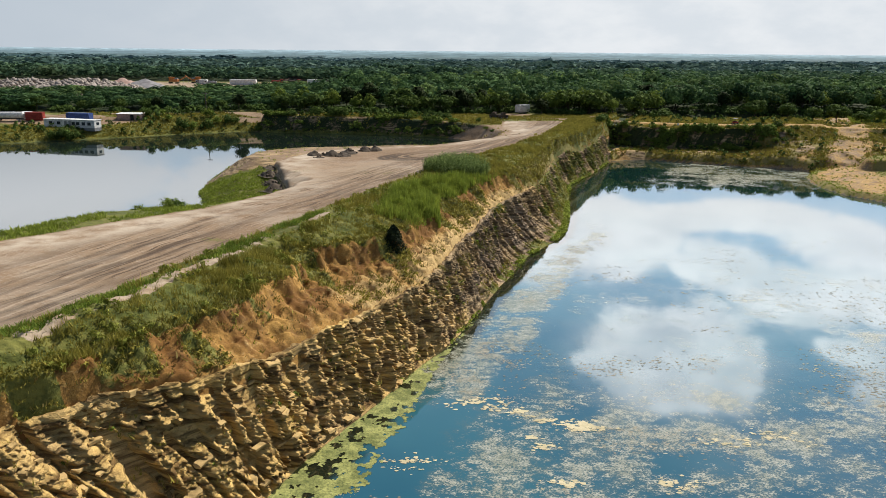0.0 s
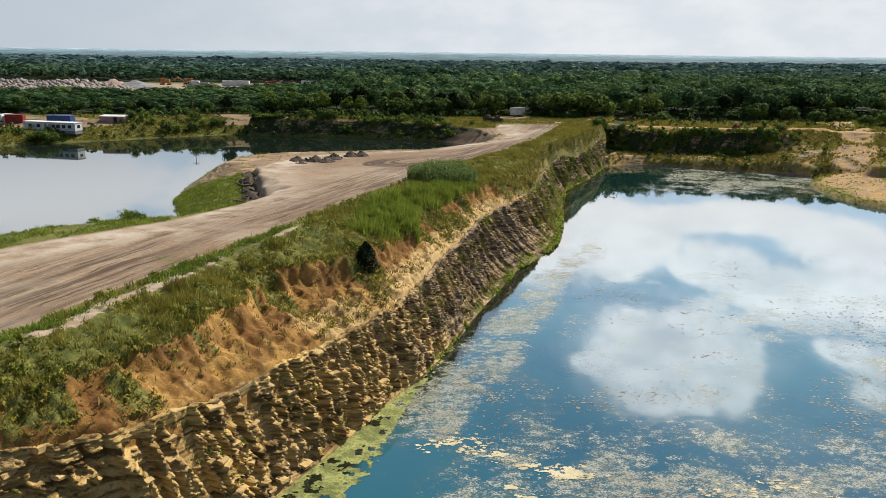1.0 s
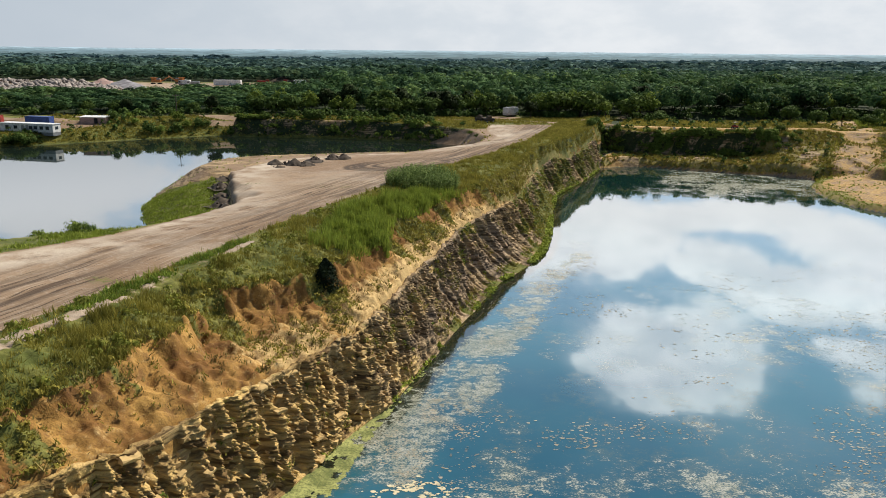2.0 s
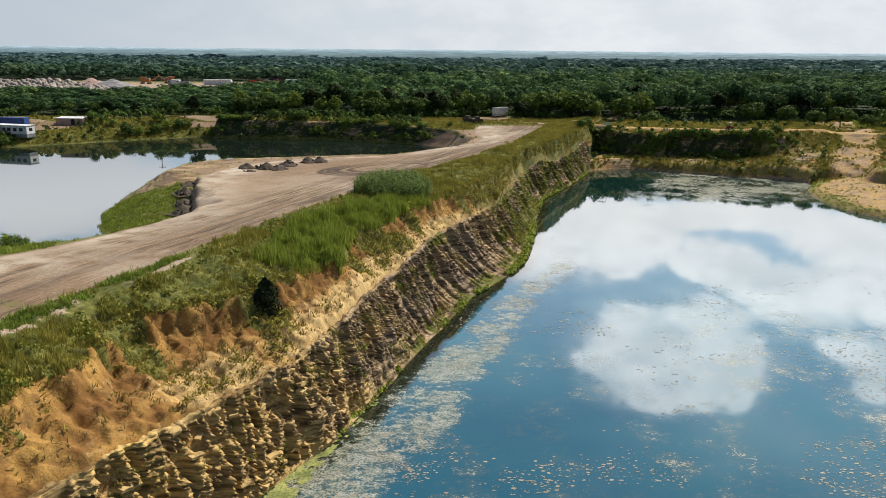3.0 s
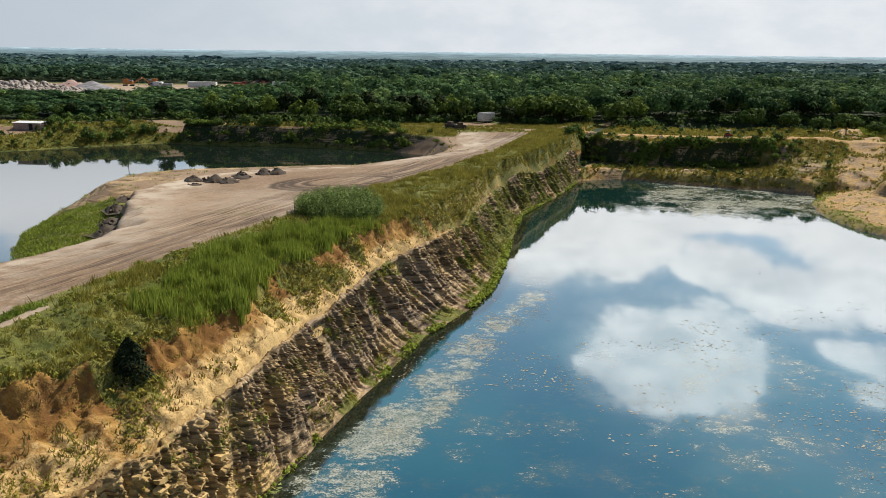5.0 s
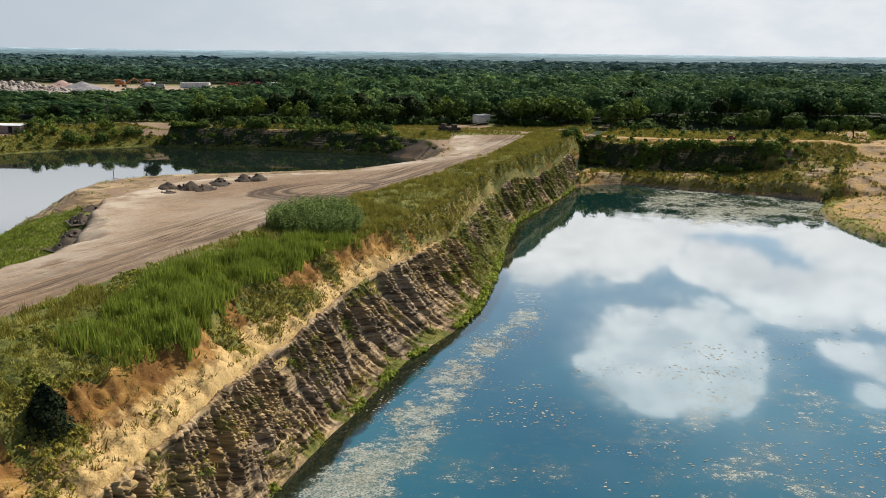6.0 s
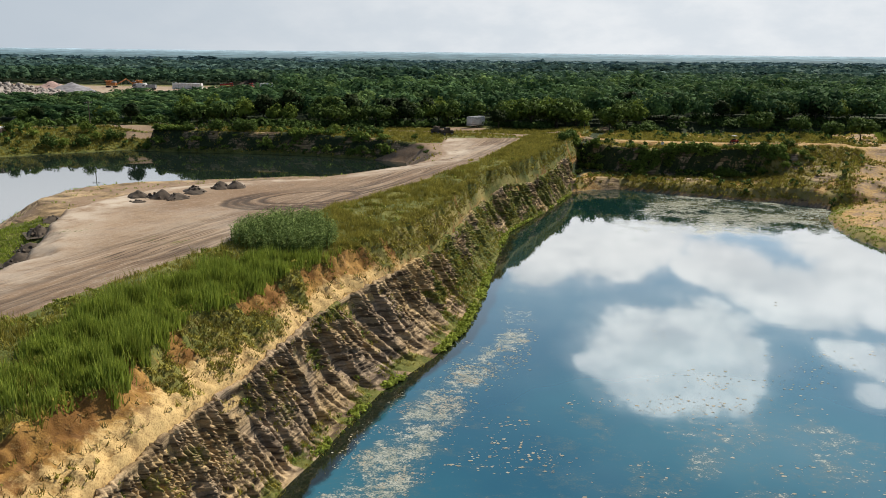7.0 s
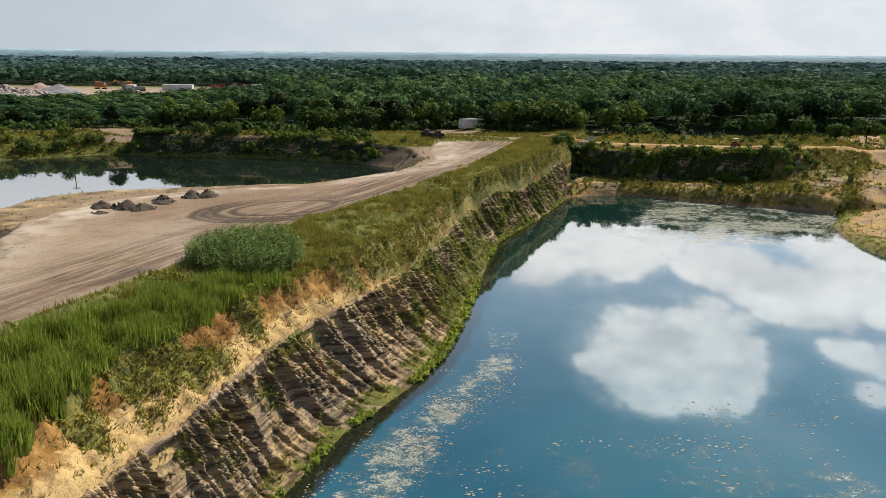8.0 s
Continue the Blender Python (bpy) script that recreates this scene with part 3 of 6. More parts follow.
    grass = np.where((y > 149) & (y < 236) & (x < l) & (x > -60), grass * np.where(x > l - 14, 0.04, 0.35), grass)
    grass = np.maximum(grass, 0.44 * level * smooth(fbm(x, y, 14.0, 3), 0.0, 0.5))
    tongue = smooth(fbm(x * 0.7, y + 0.5 * x, 3.8, 5) - np.interp(y, [80, 92, 118, 128], [0, 0.1, 0.1, 0]), -0.05, 0.2) * np.interp(y, [44, 66, 80, 90, 120, 140, 220], [0.75, 0.6, 0.7, 0.85, 0.9, 1.0, 1.0]) * np.clip(0.35 + 0.9 * t2, 0, 1)
    tongue = np.maximum(tongue, smooth(y, 124, 136) * (0.75 + 0.4 * fbm(x, y, 4.0, 3)))
    grass = np.where((x > r) & (-u > cd - 0.2), np.maximum(grass, tongue * smooth(-u, cd - 0.4, cd + 1.0)), grass)
    facegrass = smooth(fbm(x * 0.7, y, 3.2, 3), 0.15, 0.45) * np.interp(y, [60, 100, 128, 150, 215], [0.2, 0.45, 0.8, 0.9, 1.0])
    grass = np.where((x > r) & (-u <= cd), facegrass * smooth(-u, 0.2, 1.2), grass)
    grass = np.where((u > 0) & (v > 0), (0.35 + 0.65 * smooth(fbm(x, y, 6.0, 3), -0.5, 0.0)) * smooth(v, 0.2, 1.2), grass)
    grass = np.where((u > 0) & (e > 0) & (y < kk - 2), 0.32 + 0.5 * smooth(fbm(x, y, 7.0, 3), -0.3, 0.3) + 0.2 * smooth(e, 5, 1), grass)
    track = smooth(np.abs(x - 98.5 - (y - 180) * 0.47 - 1.2 * np.sin(y * 0.12)), 9.5, 6.0) * smooth(e, 2, 5) * np.clip(0.75 + 0.8 * fbm(x, y, 4.0, 4), 0, 1)
    grass = grass * (1 - track)
    sandy = track * (u > 0) + 0.55 * (u > 0) * (e > 3) * (y < kk - 3) * smooth(fbm(x, y, 9.0, 3), 0.0, 0.4)
    rroad = np.interp(x, [36, 50, 63, 88, 110, 126, 160, 230], [246, 249, 238, 233, 228.5, 224, 219, 214])
    lane = smooth(np.abs(y - rroad - 0.6 * fbm(x, y * 0, 20.0, 2)), 2.7, 1.9) * (x > 38)
    lane = np.maximum(lane, smooth(np.abs(y - np.interp(x, [-220, -130, -80, -40, 10, 38], [262, 256, 262, 257, 255, 250])), 2.4, 1.4) * (x < 40) * smooth(x, -30, -60))
    lane = np.maximum(lane, smooth(np.abs(y - np.interp(x, [-60, 20, 45], [256, 254, 247])), 1.7, 1.0) * (x < 45) * (x > -70))
    lane = np.maximum(lane, smooth(np.hypot((x - 24) / 9, (y - 261) / 6), 1.1, 0.7))
    lane = np.maximum(lane, 0.8 * smooth(np.hypot((x + 122) / 26, (y - 243) / 9), 1.1, 0.8))
    grass = grass * (1 - lane)
    yard = smooth(np.hypot((x + 245) / 160, (y - 450) / 130) + 0.14 * fbm(x, y, 60.0, 3), 1.05, 0.95)
    yard = np.maximum(yard, smooth(np.hypot((x + 75) / 100, (y - 500) / 60), 1.1, 0.9) * 0.45)
    yard = yard * smooth(y, 530, 475)
    wood = smooth(y, 268, 276) * (1 - yard)
    meadow = smooth(fbm(x * 0.55, y, 150.0, 3), 0.26, 0.36) * smooth(y, 480, 620)
    grass = grass * (1 - yard * (0.75 + 0.3 * fbm(x, y, 35.0, 3)))
    rock = np.where((x > r) & (u < 0.4), smooth(-u, cd + 0.5, cd - 0.2), 0.0)
    rock = np.maximum(rock, smooth(np.abs(y - kk + 0.4), 1.6, 0.9) * (u > -6) * smooth(x, 102, 90))
    rock = np.maximum(rock, np.where((x < 25) & (x > -62) & (y > 236), smooth(d, 0.2, 1.0) * smooth(d, 5.5, 4.0), 0))
    rock = np.maximum(rock, spit * smooth(l - x, 3.2, 1.8) * 1.0)
    rock = np.maximum(rock, np.where((y > 146) & (y < 192) & (x < l - 0.2) & (x > -60) & (d > 0.2), 0.55 + 0.5 * fbm(x, y, 4.0, 3), 0))
    rock = np.where((u > 0) & (v > 0) & (y < kk - 1.5), smooth(fbm(x, y, 5.0, 3), 0.1, 0.4), rock)
    grass = np.where((rock > 0.5) & (y > 215), grass * 0.35, grass)
    clay = np.where((x > r) & (u < 0), smooth(-u, cd - 0.3, cd + 0.4) * smooth(-u, ed + 1.6, ed + 0.6), 0.0)
    clay = np.maximum(clay, np.where((u > 0) & ((e > 0) | (v > 0)), 0.75, 0)) * (1 - 0.35 * np.clip(sandy, 0, 1))
    pale = np.interp(y, [45, 62, 68, 76, 86, 95, 110, 125, 150], [0.25, 0.3, 0.6, 0.66, 0.8, 0.9, 0.85, 0.6, 0.4]) * smooth(t2, 0.9, 0.3) * (u < 0) + 0.3 * fbm(x, y, 3.2, 3) * (u < 0) + np.where(u > 0, 0.56, 0)
    tan = np.interp(y, [50, 66, 82, 92, 120, 128, 140], [0.95, 0.85, 0.55, 0.15, 0.1, 0.35, 0.25]) + 0.35 * fbm(x * 0.4, y, 4.0, 3)
    dry = np.where((x > r) & (-u > cd), np.interp(y, [45, 90, 130, 160, 230], [0.25, 0.3, 0.5, 0.55, 0.3]) * smooth(-u, ed + 2, ed - 1), 0.12) + np.where((u > 0) & (y < 235), 0.48, 0)
    # dark earth and ivy, with the shade of the far rock faces painted in
    ivy_shade = np.where((rock > 0.4) & (y > 222), 0.6 + 0.5 * fbm(x, h * 2.0, 2.5, 3), 0.0) * np.where(x > 40, smooth(x, 100, 92), 1)
    rut = np.zeros(x.shape)
    for off, wd, amt in ((1.2, 0.5, 0.6), (3.0, 0.35, 0.9), (4.9, 0.4, 0.9), (7.9, 0.5, 0.6), (9.7, 0.4, 0.5), (14.0, 0.6, 0.3)):
        s = (r - x) * np.interp(y, [40, 110, 160, 240], [1.0, 1.0, 1.1, 1.3]) - off - 1.5 * row_fbm(y, off, 30.0, 3)
        rut = np.maximum(rut, amt * smooth(np.abs(s), wd * 2.0, wd * 0.5) * (0.7 + 0.9 * fbm(x, y, 11.0, 3)))
    rad = np.hypot((x + 0.5) / 1.15, (y - 157.0)) + 0.5 * fbm(x, y, 6.0, 2)
    for rr in (8.5, 9.8, 11.1, 6.4):
        ring = smooth(np.abs(rad - rr), 0.75, 0.3) * smooth(y, 172, 160) * smooth(x, 12, 3)
        rut = np.maximum(rut, ring * (1.05 + 0.4 * fbm(x, y, 5.0, 2)))
    rut = np.clip(rut, 0, 1) * level
    h = h - 0.16 * rut
    bedm = np.where((h < WATER - 0.05) | (d < -0.3), 1.0, 0.0) * (y < 262)
    return h, dict(grass=np.clip(grass, 0, 1), rock=np.clip(rock, 0, 1), clay=np.clip(clay, 0, 1), pale=np.clip(pale, 0, 1), tan=np.clip(tan, 0, 1),
                   dry=np.clip(dry, 0, 1), across=np.clip(r - x, -5, 60), worn=level * smooth(r - x, 17, 11) * np.clip(0.85 + 0.5 * fbm(x, y, 14.0, 3), 0, 1) + 0.25 * level, rut=rut, wood=np.maximum(wood * (1 - meadow), ivy_shade), bed=bedm, gravel=np.clip(smooth(x - l, 11, 3) * level * (0.7 + 0.6 * fbm(x, y, 9.0, 3)) + 0.6 * path + 0.2 * sandy + 0.45 * yard * (1 + fbm(x, y, 40.0, 3)) + 0.35 * level * smooth(fbm(x, y, 16.0, 4), 0.0, 0.4), 0, 1), u=u, cd=cd, ed=ed, rx=r, lx=l, level=level, lane=lane, yard=yard, meadow=meadow, d=d, v=v, e=e, kk=kk, d2=d2, path=path)


def height(x, y):
    return float(terrain(np.array([float(x)]), np.array([float(y)]))[0][0])


# ---------------------------------------------------------------- ground
def spaced(*runs):
    out = []
    for a, b, st in runs:
        out.append(np.arange(a, b, st))
    return np.concatenate(out)


def grown(a, b, st, k):
    out = [a]
    while out[-1] < b:
        out.append(out[-1] + st)
        st *= k
    return np.array(out)


us = np.concatenate([-grown(150, 4200, 1.6, 1.09)[::-1], spaced((-148.5, -60, 1.3), (-60, -18, 0.5), (-18, -2, 0.14), (-2, 3, 0.5), (3, 36, 2.0), (36, 110, 0.9)), grown(110, 4200, 1.0, 1.09)])
ys = np.concatenate([-grown(0, 900, 6, 1.25)[::-1], spaced((5, 36, 1.5), (36, 88, 0.155), (88, 140, 0.25), (140, 250, 0.4), (250, 290, 0.8)), grown(290, 4800, 1.2, 1.045)])
uu, yy = np.meshgrid(us, ys)
shift = np.interp(yy, W_Y, W_X) * smooth(yy, 420, 240)
xx = uu + shift
hh, cover = terrain(xx, yy)
ny, nu = xx.shape
idx = np.arange(ny * nu).reshape(ny, nu)
quads = np.stack([idx[:-1, :-1], idx[:-1, 1:], idx[1:, 1:], idx[1:, :-1]], -1).reshape(-1, 4)
gme = mesh_of("ground", np.stack([xx, yy, hh], -1).reshape(-1, 3), quads, M_GROUND, False)
for key in ("grass", "rock", "clay", "pale", "tan", "dry", "rut", "wood", "bed", "gravel", "across", "worn"):
    gme.attributes.new(key, "FLOAT", "POINT").data.foreach_set("value", cover[key].astype(np.float32).ravel())
ground = tagged(new("ground", gme), "quarry ground with dirt road, grassy berm and clay scarp", "ground", kind="structure")


def rock_wall():
    """The layered limestone wall: thin beds broken into blocks, with crevices down it."""
    ya = np.concatenate([np.arange(-30, 34, 0.8), np.arange(34, 112, 0.115), np.arange(112, 150, 0.16), np.arange(150, 224, 0.3)])
    sa = np.linspace(-0.06, 1.0, 120)
    Y, S = np.meshgrid(ya, sa, indexing="ij")
    w, zc, cd = shore(Y), rock_top(Y), curve(Y, C_Y, C_D)
    st = np.interp(Y, STEEP_Y, STEEP)
    z = WATER + (zc - WATER) * S
    u = -cd * np.clip(S, 0, 1) ** (1 / st)
    dark = np.interp(Y, [66, 84, 128, 140], [0, 1, 1, 0.9])
    slant = Y + np.interp(Y, [84, 104], [-0.3, 0.16]) * z + 0.25 * fbm(Y, z, 3.0, 2)
    dip = z + 0.22 * fbm(Y, z * 0 + 11, 4.0, 3) + 0.05 * fbm(Y, z, 0.8, 2)

    def blocks(bed, wide, seed):
        q = dip / bed + seed
        li = np.floor(q)
        k = li.astype(np.int64)
        c = slant / (wide * (0.6 + 0.9 * PERM[k % 512, 5 + seed])) + 7.31 * PERM[k % 512, 60 + seed] * 9
        ci = np.floor(c)
        val = PERM[(k + 31 * seed) % 512, ci.astype(np.int64) % 512]
        fq, fc = q - li, c - ci
        joint = 1 - smooth(np.minimum(np.minimum(fq, 1 - fq) * bed, np.minimum(fc, 1 - fc) * wide), 0.0, 0.07)
        return val - 0.5, joint

    b1, j1 = blocks(0.38, 0.78, 1)
    b2, j2 = blocks(0.19, 0.40, 2)
    b3, j3 = blocks(0.11, 0.24, 3)
    crev = smooth(np.abs(fbm(slant, z * 0.06, 1.9, 2)), 0.17, 0.0)
    crev2 = np.clip(1.1 - 3.0 * np.abs(fbm(slant + 40, z * 0.07, 1.15, 2)), 0, 1)
    crev3 = np.clip(1 - 3.0 * np.abs(fbm(slant + 90, z * 0.12, 0.5, 2)), 0, 1)
    on = smooth(S, 0.0, 0.08)
    thin = PERM[np.floor(dip / 0.16).astype(np.int64) % 512, np.floor(slant / 1.3).astype(np.int64) % 512] - 0.5
    push = (0.26 - 0.16 * dark) * b1 + (0.28 - 0.12 * dark) * b2 + (0.22 - 0.06 * dark) * b3 + (0.34 - 0.08 * dark) * thin - 0.3 * j1 * (1 - 0.7 * dark) - 0.22 * j2 * (1 - 0.4 * dark) - 0.12 * j3
    push = push - (1.7 - 0.5 * dark) * crev - (0.75 + 0.2 * dark) * crev2 - (0.25 + 0.1 * dark) * crev3 + (0.8 - 0.3 * dark) * fbm(slant, z * 0.3, 5.0, 3) + 0.14 * fbm(Y, z, 0.5, 2) + 0.4
    # ribs that stand down the grey stretch, lean and wander
    rib = slant / 0.52 + 1.3 * fbm(Y, z * 0.2, 5.0, 3)
    rib = np.abs(rib - np.floor(rib) - 0.5) * 2
    push = push + dark * smooth(S, 0.2, 0.5) * (0.55 * smooth(rib, 0.1, 0.7) - 0.42) * (0.6 + 0.8 * smooth(fbm(Y, z, 3.0, 2), -0.3, 0.3))
    # clefts that split the golden stretch from top to bottom
    cleft = (slant + 0.22 * z) / 1.9 + 0.8 * fbm(Y, z * 0.35, 3.2, 3)
    cleft = np.abs(cleft - np.floor(cleft) - 0.5)
    push = push - (1 - dark) * (1.15 * smooth(cleft, 0.16, 0.05) * smooth(fbm(Y + 31, z * 1.3, 2.2, 2), -0.35, 0.1))
    talus = dark * smooth(S, 0.45, 0.25)
    push = push * (1 - 0.65 * talus) + 0.3 * talus * fbm(Y, z, 0.9, 3)
    pit = smooth(fbm(slant + 13, z * 0.8, 1.1, 3), 0.08, 0.3)
    push = push - (0.5 - 0.2 * dark) * pit
    lip = smooth(S, 1.0, 0.84)
    push = np.maximum(push, -0.85 - 1.0 * smooth(cd, 6, 11)) * on * (0.4 + 0.6 * lip)
    slope = np.gradient(w - cd * 0.6, axis=0) / np.gradient(Y, axis=0)
    nl = np.hypot(1, slope)
    X = w + u + push / nl
    YY = Y - push * slope / nl
    z = z + 0.04 * b2 * on + 0.22 * talus * push
    # two rows turn in over the bench
    top = S[:, -1:]
    rag = fbm(Y[:, -1:], Y[:, -1:] * 0 + 71, 0.6, 3)
    back = np.concatenate([X[:, -1:] - 0.3 - 0.25 * rag, X[:, -1:] - 0.8], 1)
    X, YY = np.concatenate([X, back], 1), np.concatenate([YY, YY[:, -1:], YY[:, -1:]], 1)
    z = np.concatenate([z, z[:, -1:] + 0.06 + 0.2 * rag, z[:, -1:] - 0.7], 1)
    n, m = X.shape
    ids = np.arange(n * m).reshape(n, m)
    f = np.stack([ids[:-1, :-1], ids[1:, :-1], ids[1:, 1:], ids[:-1, 1:]], -1).reshape(-1, 4)
    me = mesh_of("wall_rock", np.stack([X, YY, z], -1).reshape(-1, 3), f, M_GROUND)
    cov = terrain(X, YY)[1]
    tan = np.clip(np.interp(YY, [50, 66, 82, 92, 120, 128, 140], [0.95, 0.85, 0.45, 0.15, 0.1, 0.35, 0.25]) + 0.45 * fbm(YY, z * 1.5, 3.0, 3), 0, 1)
    green = smooth(fbm(YY, z * 1.2, 2.6, 3), 0.12, 0.4) * np.interp(YY, [55, 80, 105, 128, 150, 215], [0.3, 0.42, 0.5, 0.75, 0.9, 1.0])
    green = np.maximum(green, smooth(YY, 124, 146) * (0.62 + 0.7 * fbm(YY, z * 0.8, 4.5, 4)))
    green = np.maximum(green, 0.75 * smooth(fbm(YY, z, 1.8, 3), -0.2, 0.2) * smooth(z, 0.6, -0.6) * smooth(YY, 80, 100))
    for key, val in (("rock", np.ones(X.shape)), ("tan", tan), ("grass", green), ("dry", cov["dry"] * 0 + 0.35), ("clay", X * 0), ("pale", X * 0), ("rut", X * 0), ("wood", X * 0), ("bed", X * 0), ("gravel", X * 0)):
        me.attributes.new(key, "FLOAT", "POINT").data.foreach_set("value", val.astype(np.float32).ravel())
    return tagged(new("wall_rock", me), "layered limestone quarry wall with dark crevices above the water", "rock wall", kind="structure"), X, YY, z


wall_ob, wall_x, wall_y, wall_z = rock_wall()


def sheet(name, poly, z, material, label, scum=None, cell=6.0, shoal_reflection=None):
    """A level sheet of water, larger than its basin, so that the banks cut its edge."""
    px, py = [p[0] for p in poly], [p[1] for p in poly]
    gx, gy = np.arange(min(px), max(px) + cell, cell), np.arange(min(py), max(py) + cell, cell)
    X, Y = np.meshgrid(gx, gy)
    keep = away(X, Y, poly) < cell * 1.0
    ids = np.arange(X.size).reshape(X.shape)
    q = np.stack([ids[:-1, :-1], ids[:-1, 1:], ids[1:, 1:], ids[1:, :-1]], -1).reshape(-1, 4)
    kq = q[keep.ravel()[q].any(1)]
    me = mesh_of(name, np.stack([X, Y, X * 0 + z], -1).reshape(-1, 3), kq, material)
    sc = scum(X, Y) if scum else X * 0
    me.attributes.new("scum", "FLOAT", "POINT").data.foreach_set("value", sc.astype(np.float32).ravel())
    if shoal_reflection:
        me.attributes.new("shoal_reflection", "FLOAT", "POINT").data.foreach_set("value", shoal_reflection(X, Y).astype(np.float32).ravel())
    return tagged(new(name, me), label, "water", kind="structure")


def lake_shoal_reflection(X, Y):
    """Dark band along the foot of the rock wall: weedy shallows with the wall's reflection painted in."""
    U = X - np.interp(Y, W_Y, W_X)
    return smooth(U, np.interp(Y, [50, 65, 90, 140], [6.5, 4.5, 3.6, 2.6]), 0.8)


def lake_scum(X, Y):
    """How much algae floats: a band along the rock wall, the near open water, the far end."""
    U = X - np.interp(Y, W_Y, W_X)
    mid, half = np.interp(Y, [60, 70, 86, 105, 125, 140], [5.5, 4.6, 5.0, 6.3, 6.0, 4.5]), np.interp(Y, [60, 75, 90, 105, 140], [4.5, 5.0, 4.2, 2.6, 2.0])
    band = smooth(np.abs(U - mid - 0.8 * fbm(X, Y, 7.0, 2)), half * 1.35, half * 0.6) * smooth(Y, 56, 66) * np.interp(Y, [66, 90, 125, 150], [1.15, 1.15, 1.05, 0.3])
    open_ = smooth(Y, 70, 58) * smooth(Y, 20, 40) * smooth(U, 6, 12) * (0.62 + 0.35 * fbm(X, Y, 7.0, 3)) + smooth(Y, 125, 95) * smooth(Y, 30, 50) * smooth(U, 8, 12) * (0.58 + 0.45 * fbm(X, Y, 8.0, 3))
    far = smooth(Y, 160, 188) * smooth(U, 8, 24) * (1.08 + 0.5 * fbm(X, Y * 2.0, 14.0, 3))
    return np.maximum(np.maximum(np.clip(band, 0, 1.15), np.clip(open_, 0, 1)), far)


LAKE = [(-60, -50), (-22, 20), (-13, 46), (-5, 62), (2, 78), (9, 101), (17, 119), (23, 139), (26, 157), (30, 176), (40, 196), (47, 214), (62, 222), (84, 210), (101, 200), (92, 182), (92, 165), (104, 142), (130, 100), (150, 40), (160, -60)]
sheet("water_lake", LAKE, WATER, M_WATER, "still blue-green quarry lake reflecting clouds", lake_scum, 1.5, lake_shoal_reflection)
sheet("water_pond", POND_EDGE, POND, M_POND, "still grey pond reflecting the sky", None, 4.0)
sheet("water_back_pond", BACK_POND, 5.6, M_POND, "narrow pond between trees", None, 4.0)

# ---------------------------------------------------------------- plants
def quad_leaves(points, normals, size, r, jitter=0.7):
    """One small three-cornered leaf spray at each point, facing roughly its normal."""
    n = len(points)
    nn = normals + r.normal(0, jitter, (n, 3))
    nn /= np.linalg.norm(nn, axis=1)[:, None] + 1e-9
    a = np.cross(nn, r.normal(0, 1, (n, 3)))
    a /= np.linalg.norm(a, axis=1)[:, None] + 1e-9
    b = np.cross(nn, a)
    sz = (size * r.uniform(0.6, 1.4, n))[:, None]
    v = np.stack([points + a * sz, points - 0.5 * a * sz + 0.8 * b * sz, points - 0.5 * a * sz - 0.8 * b * sz], 1)
    return v.reshape(-1, 3)


def crown_points(n, rx, rz, zc, lobes, r, flat=0.25):
    """Points on the skin of a heap of lobes that make a crown."""
    c = r.normal(0, 1, (lobes, 3))
    c /= np.linalg.norm(c, axis=1)[:, None]
    c *= r.uniform(0.35, 0.78, (lobes, 1))
    c[:, 2] = np.abs(c[:, 2]) * 1.1 - flat
    rad = r.uniform(0.28, 0.52, lobes)
    k = r.integers(0, lobes, n)
    d = r.normal(0, 1, (n, 3))
    d[:, 2] += 0.35
    d /= np.linalg.norm(d, axis=1)[:, None]
    p = c[k] + d * (rad[k] * r.uniform(0.75, 1.08, n))[:, None]
    return p * np.array([rx, rx, rz]) + np.array([0, 0, zc]), d


def tris(n):
    return np.arange(n * 3, dtype=np.int32).reshape(-1, 3)


def limb_mesh(name, height_m, r0, r, limbs=5):
    bm = bmesh.new()
    top = Vector((r.normal(0, 0.05) * height_m, r.normal(0, 0.05) * height_m, height_m * 0.62))
    rod(bm, (0, 0, -0.3), (0, 0, 0.25), r0 * 1.5, r0, 7)
    rod(bm, (0, 0, 0.2), top, r0, r0 * 0.4, 7)
    for i in range(limbs):
        a = 2 * math.pi * (i + r.random() * 0.6) / limbs
        s = 0.35 + 0.25 * r.random()
        p = Vector((0, 0, 0.2)).lerp(top, s)
        q = p + Vector((math.cos(a), math.sin(a), 0.7 + 0.5 * r.random())) * height_m * (0.2 + 0.1 * r.random())
        rod(bm, p, q, r0 * 0.45, r0 * 0.12, 5)
    me = bpy.data.meshes.new(name)
    bm.to_mesh(me)
    bm.free()
    me.materials.append(M_BARK)
    return me


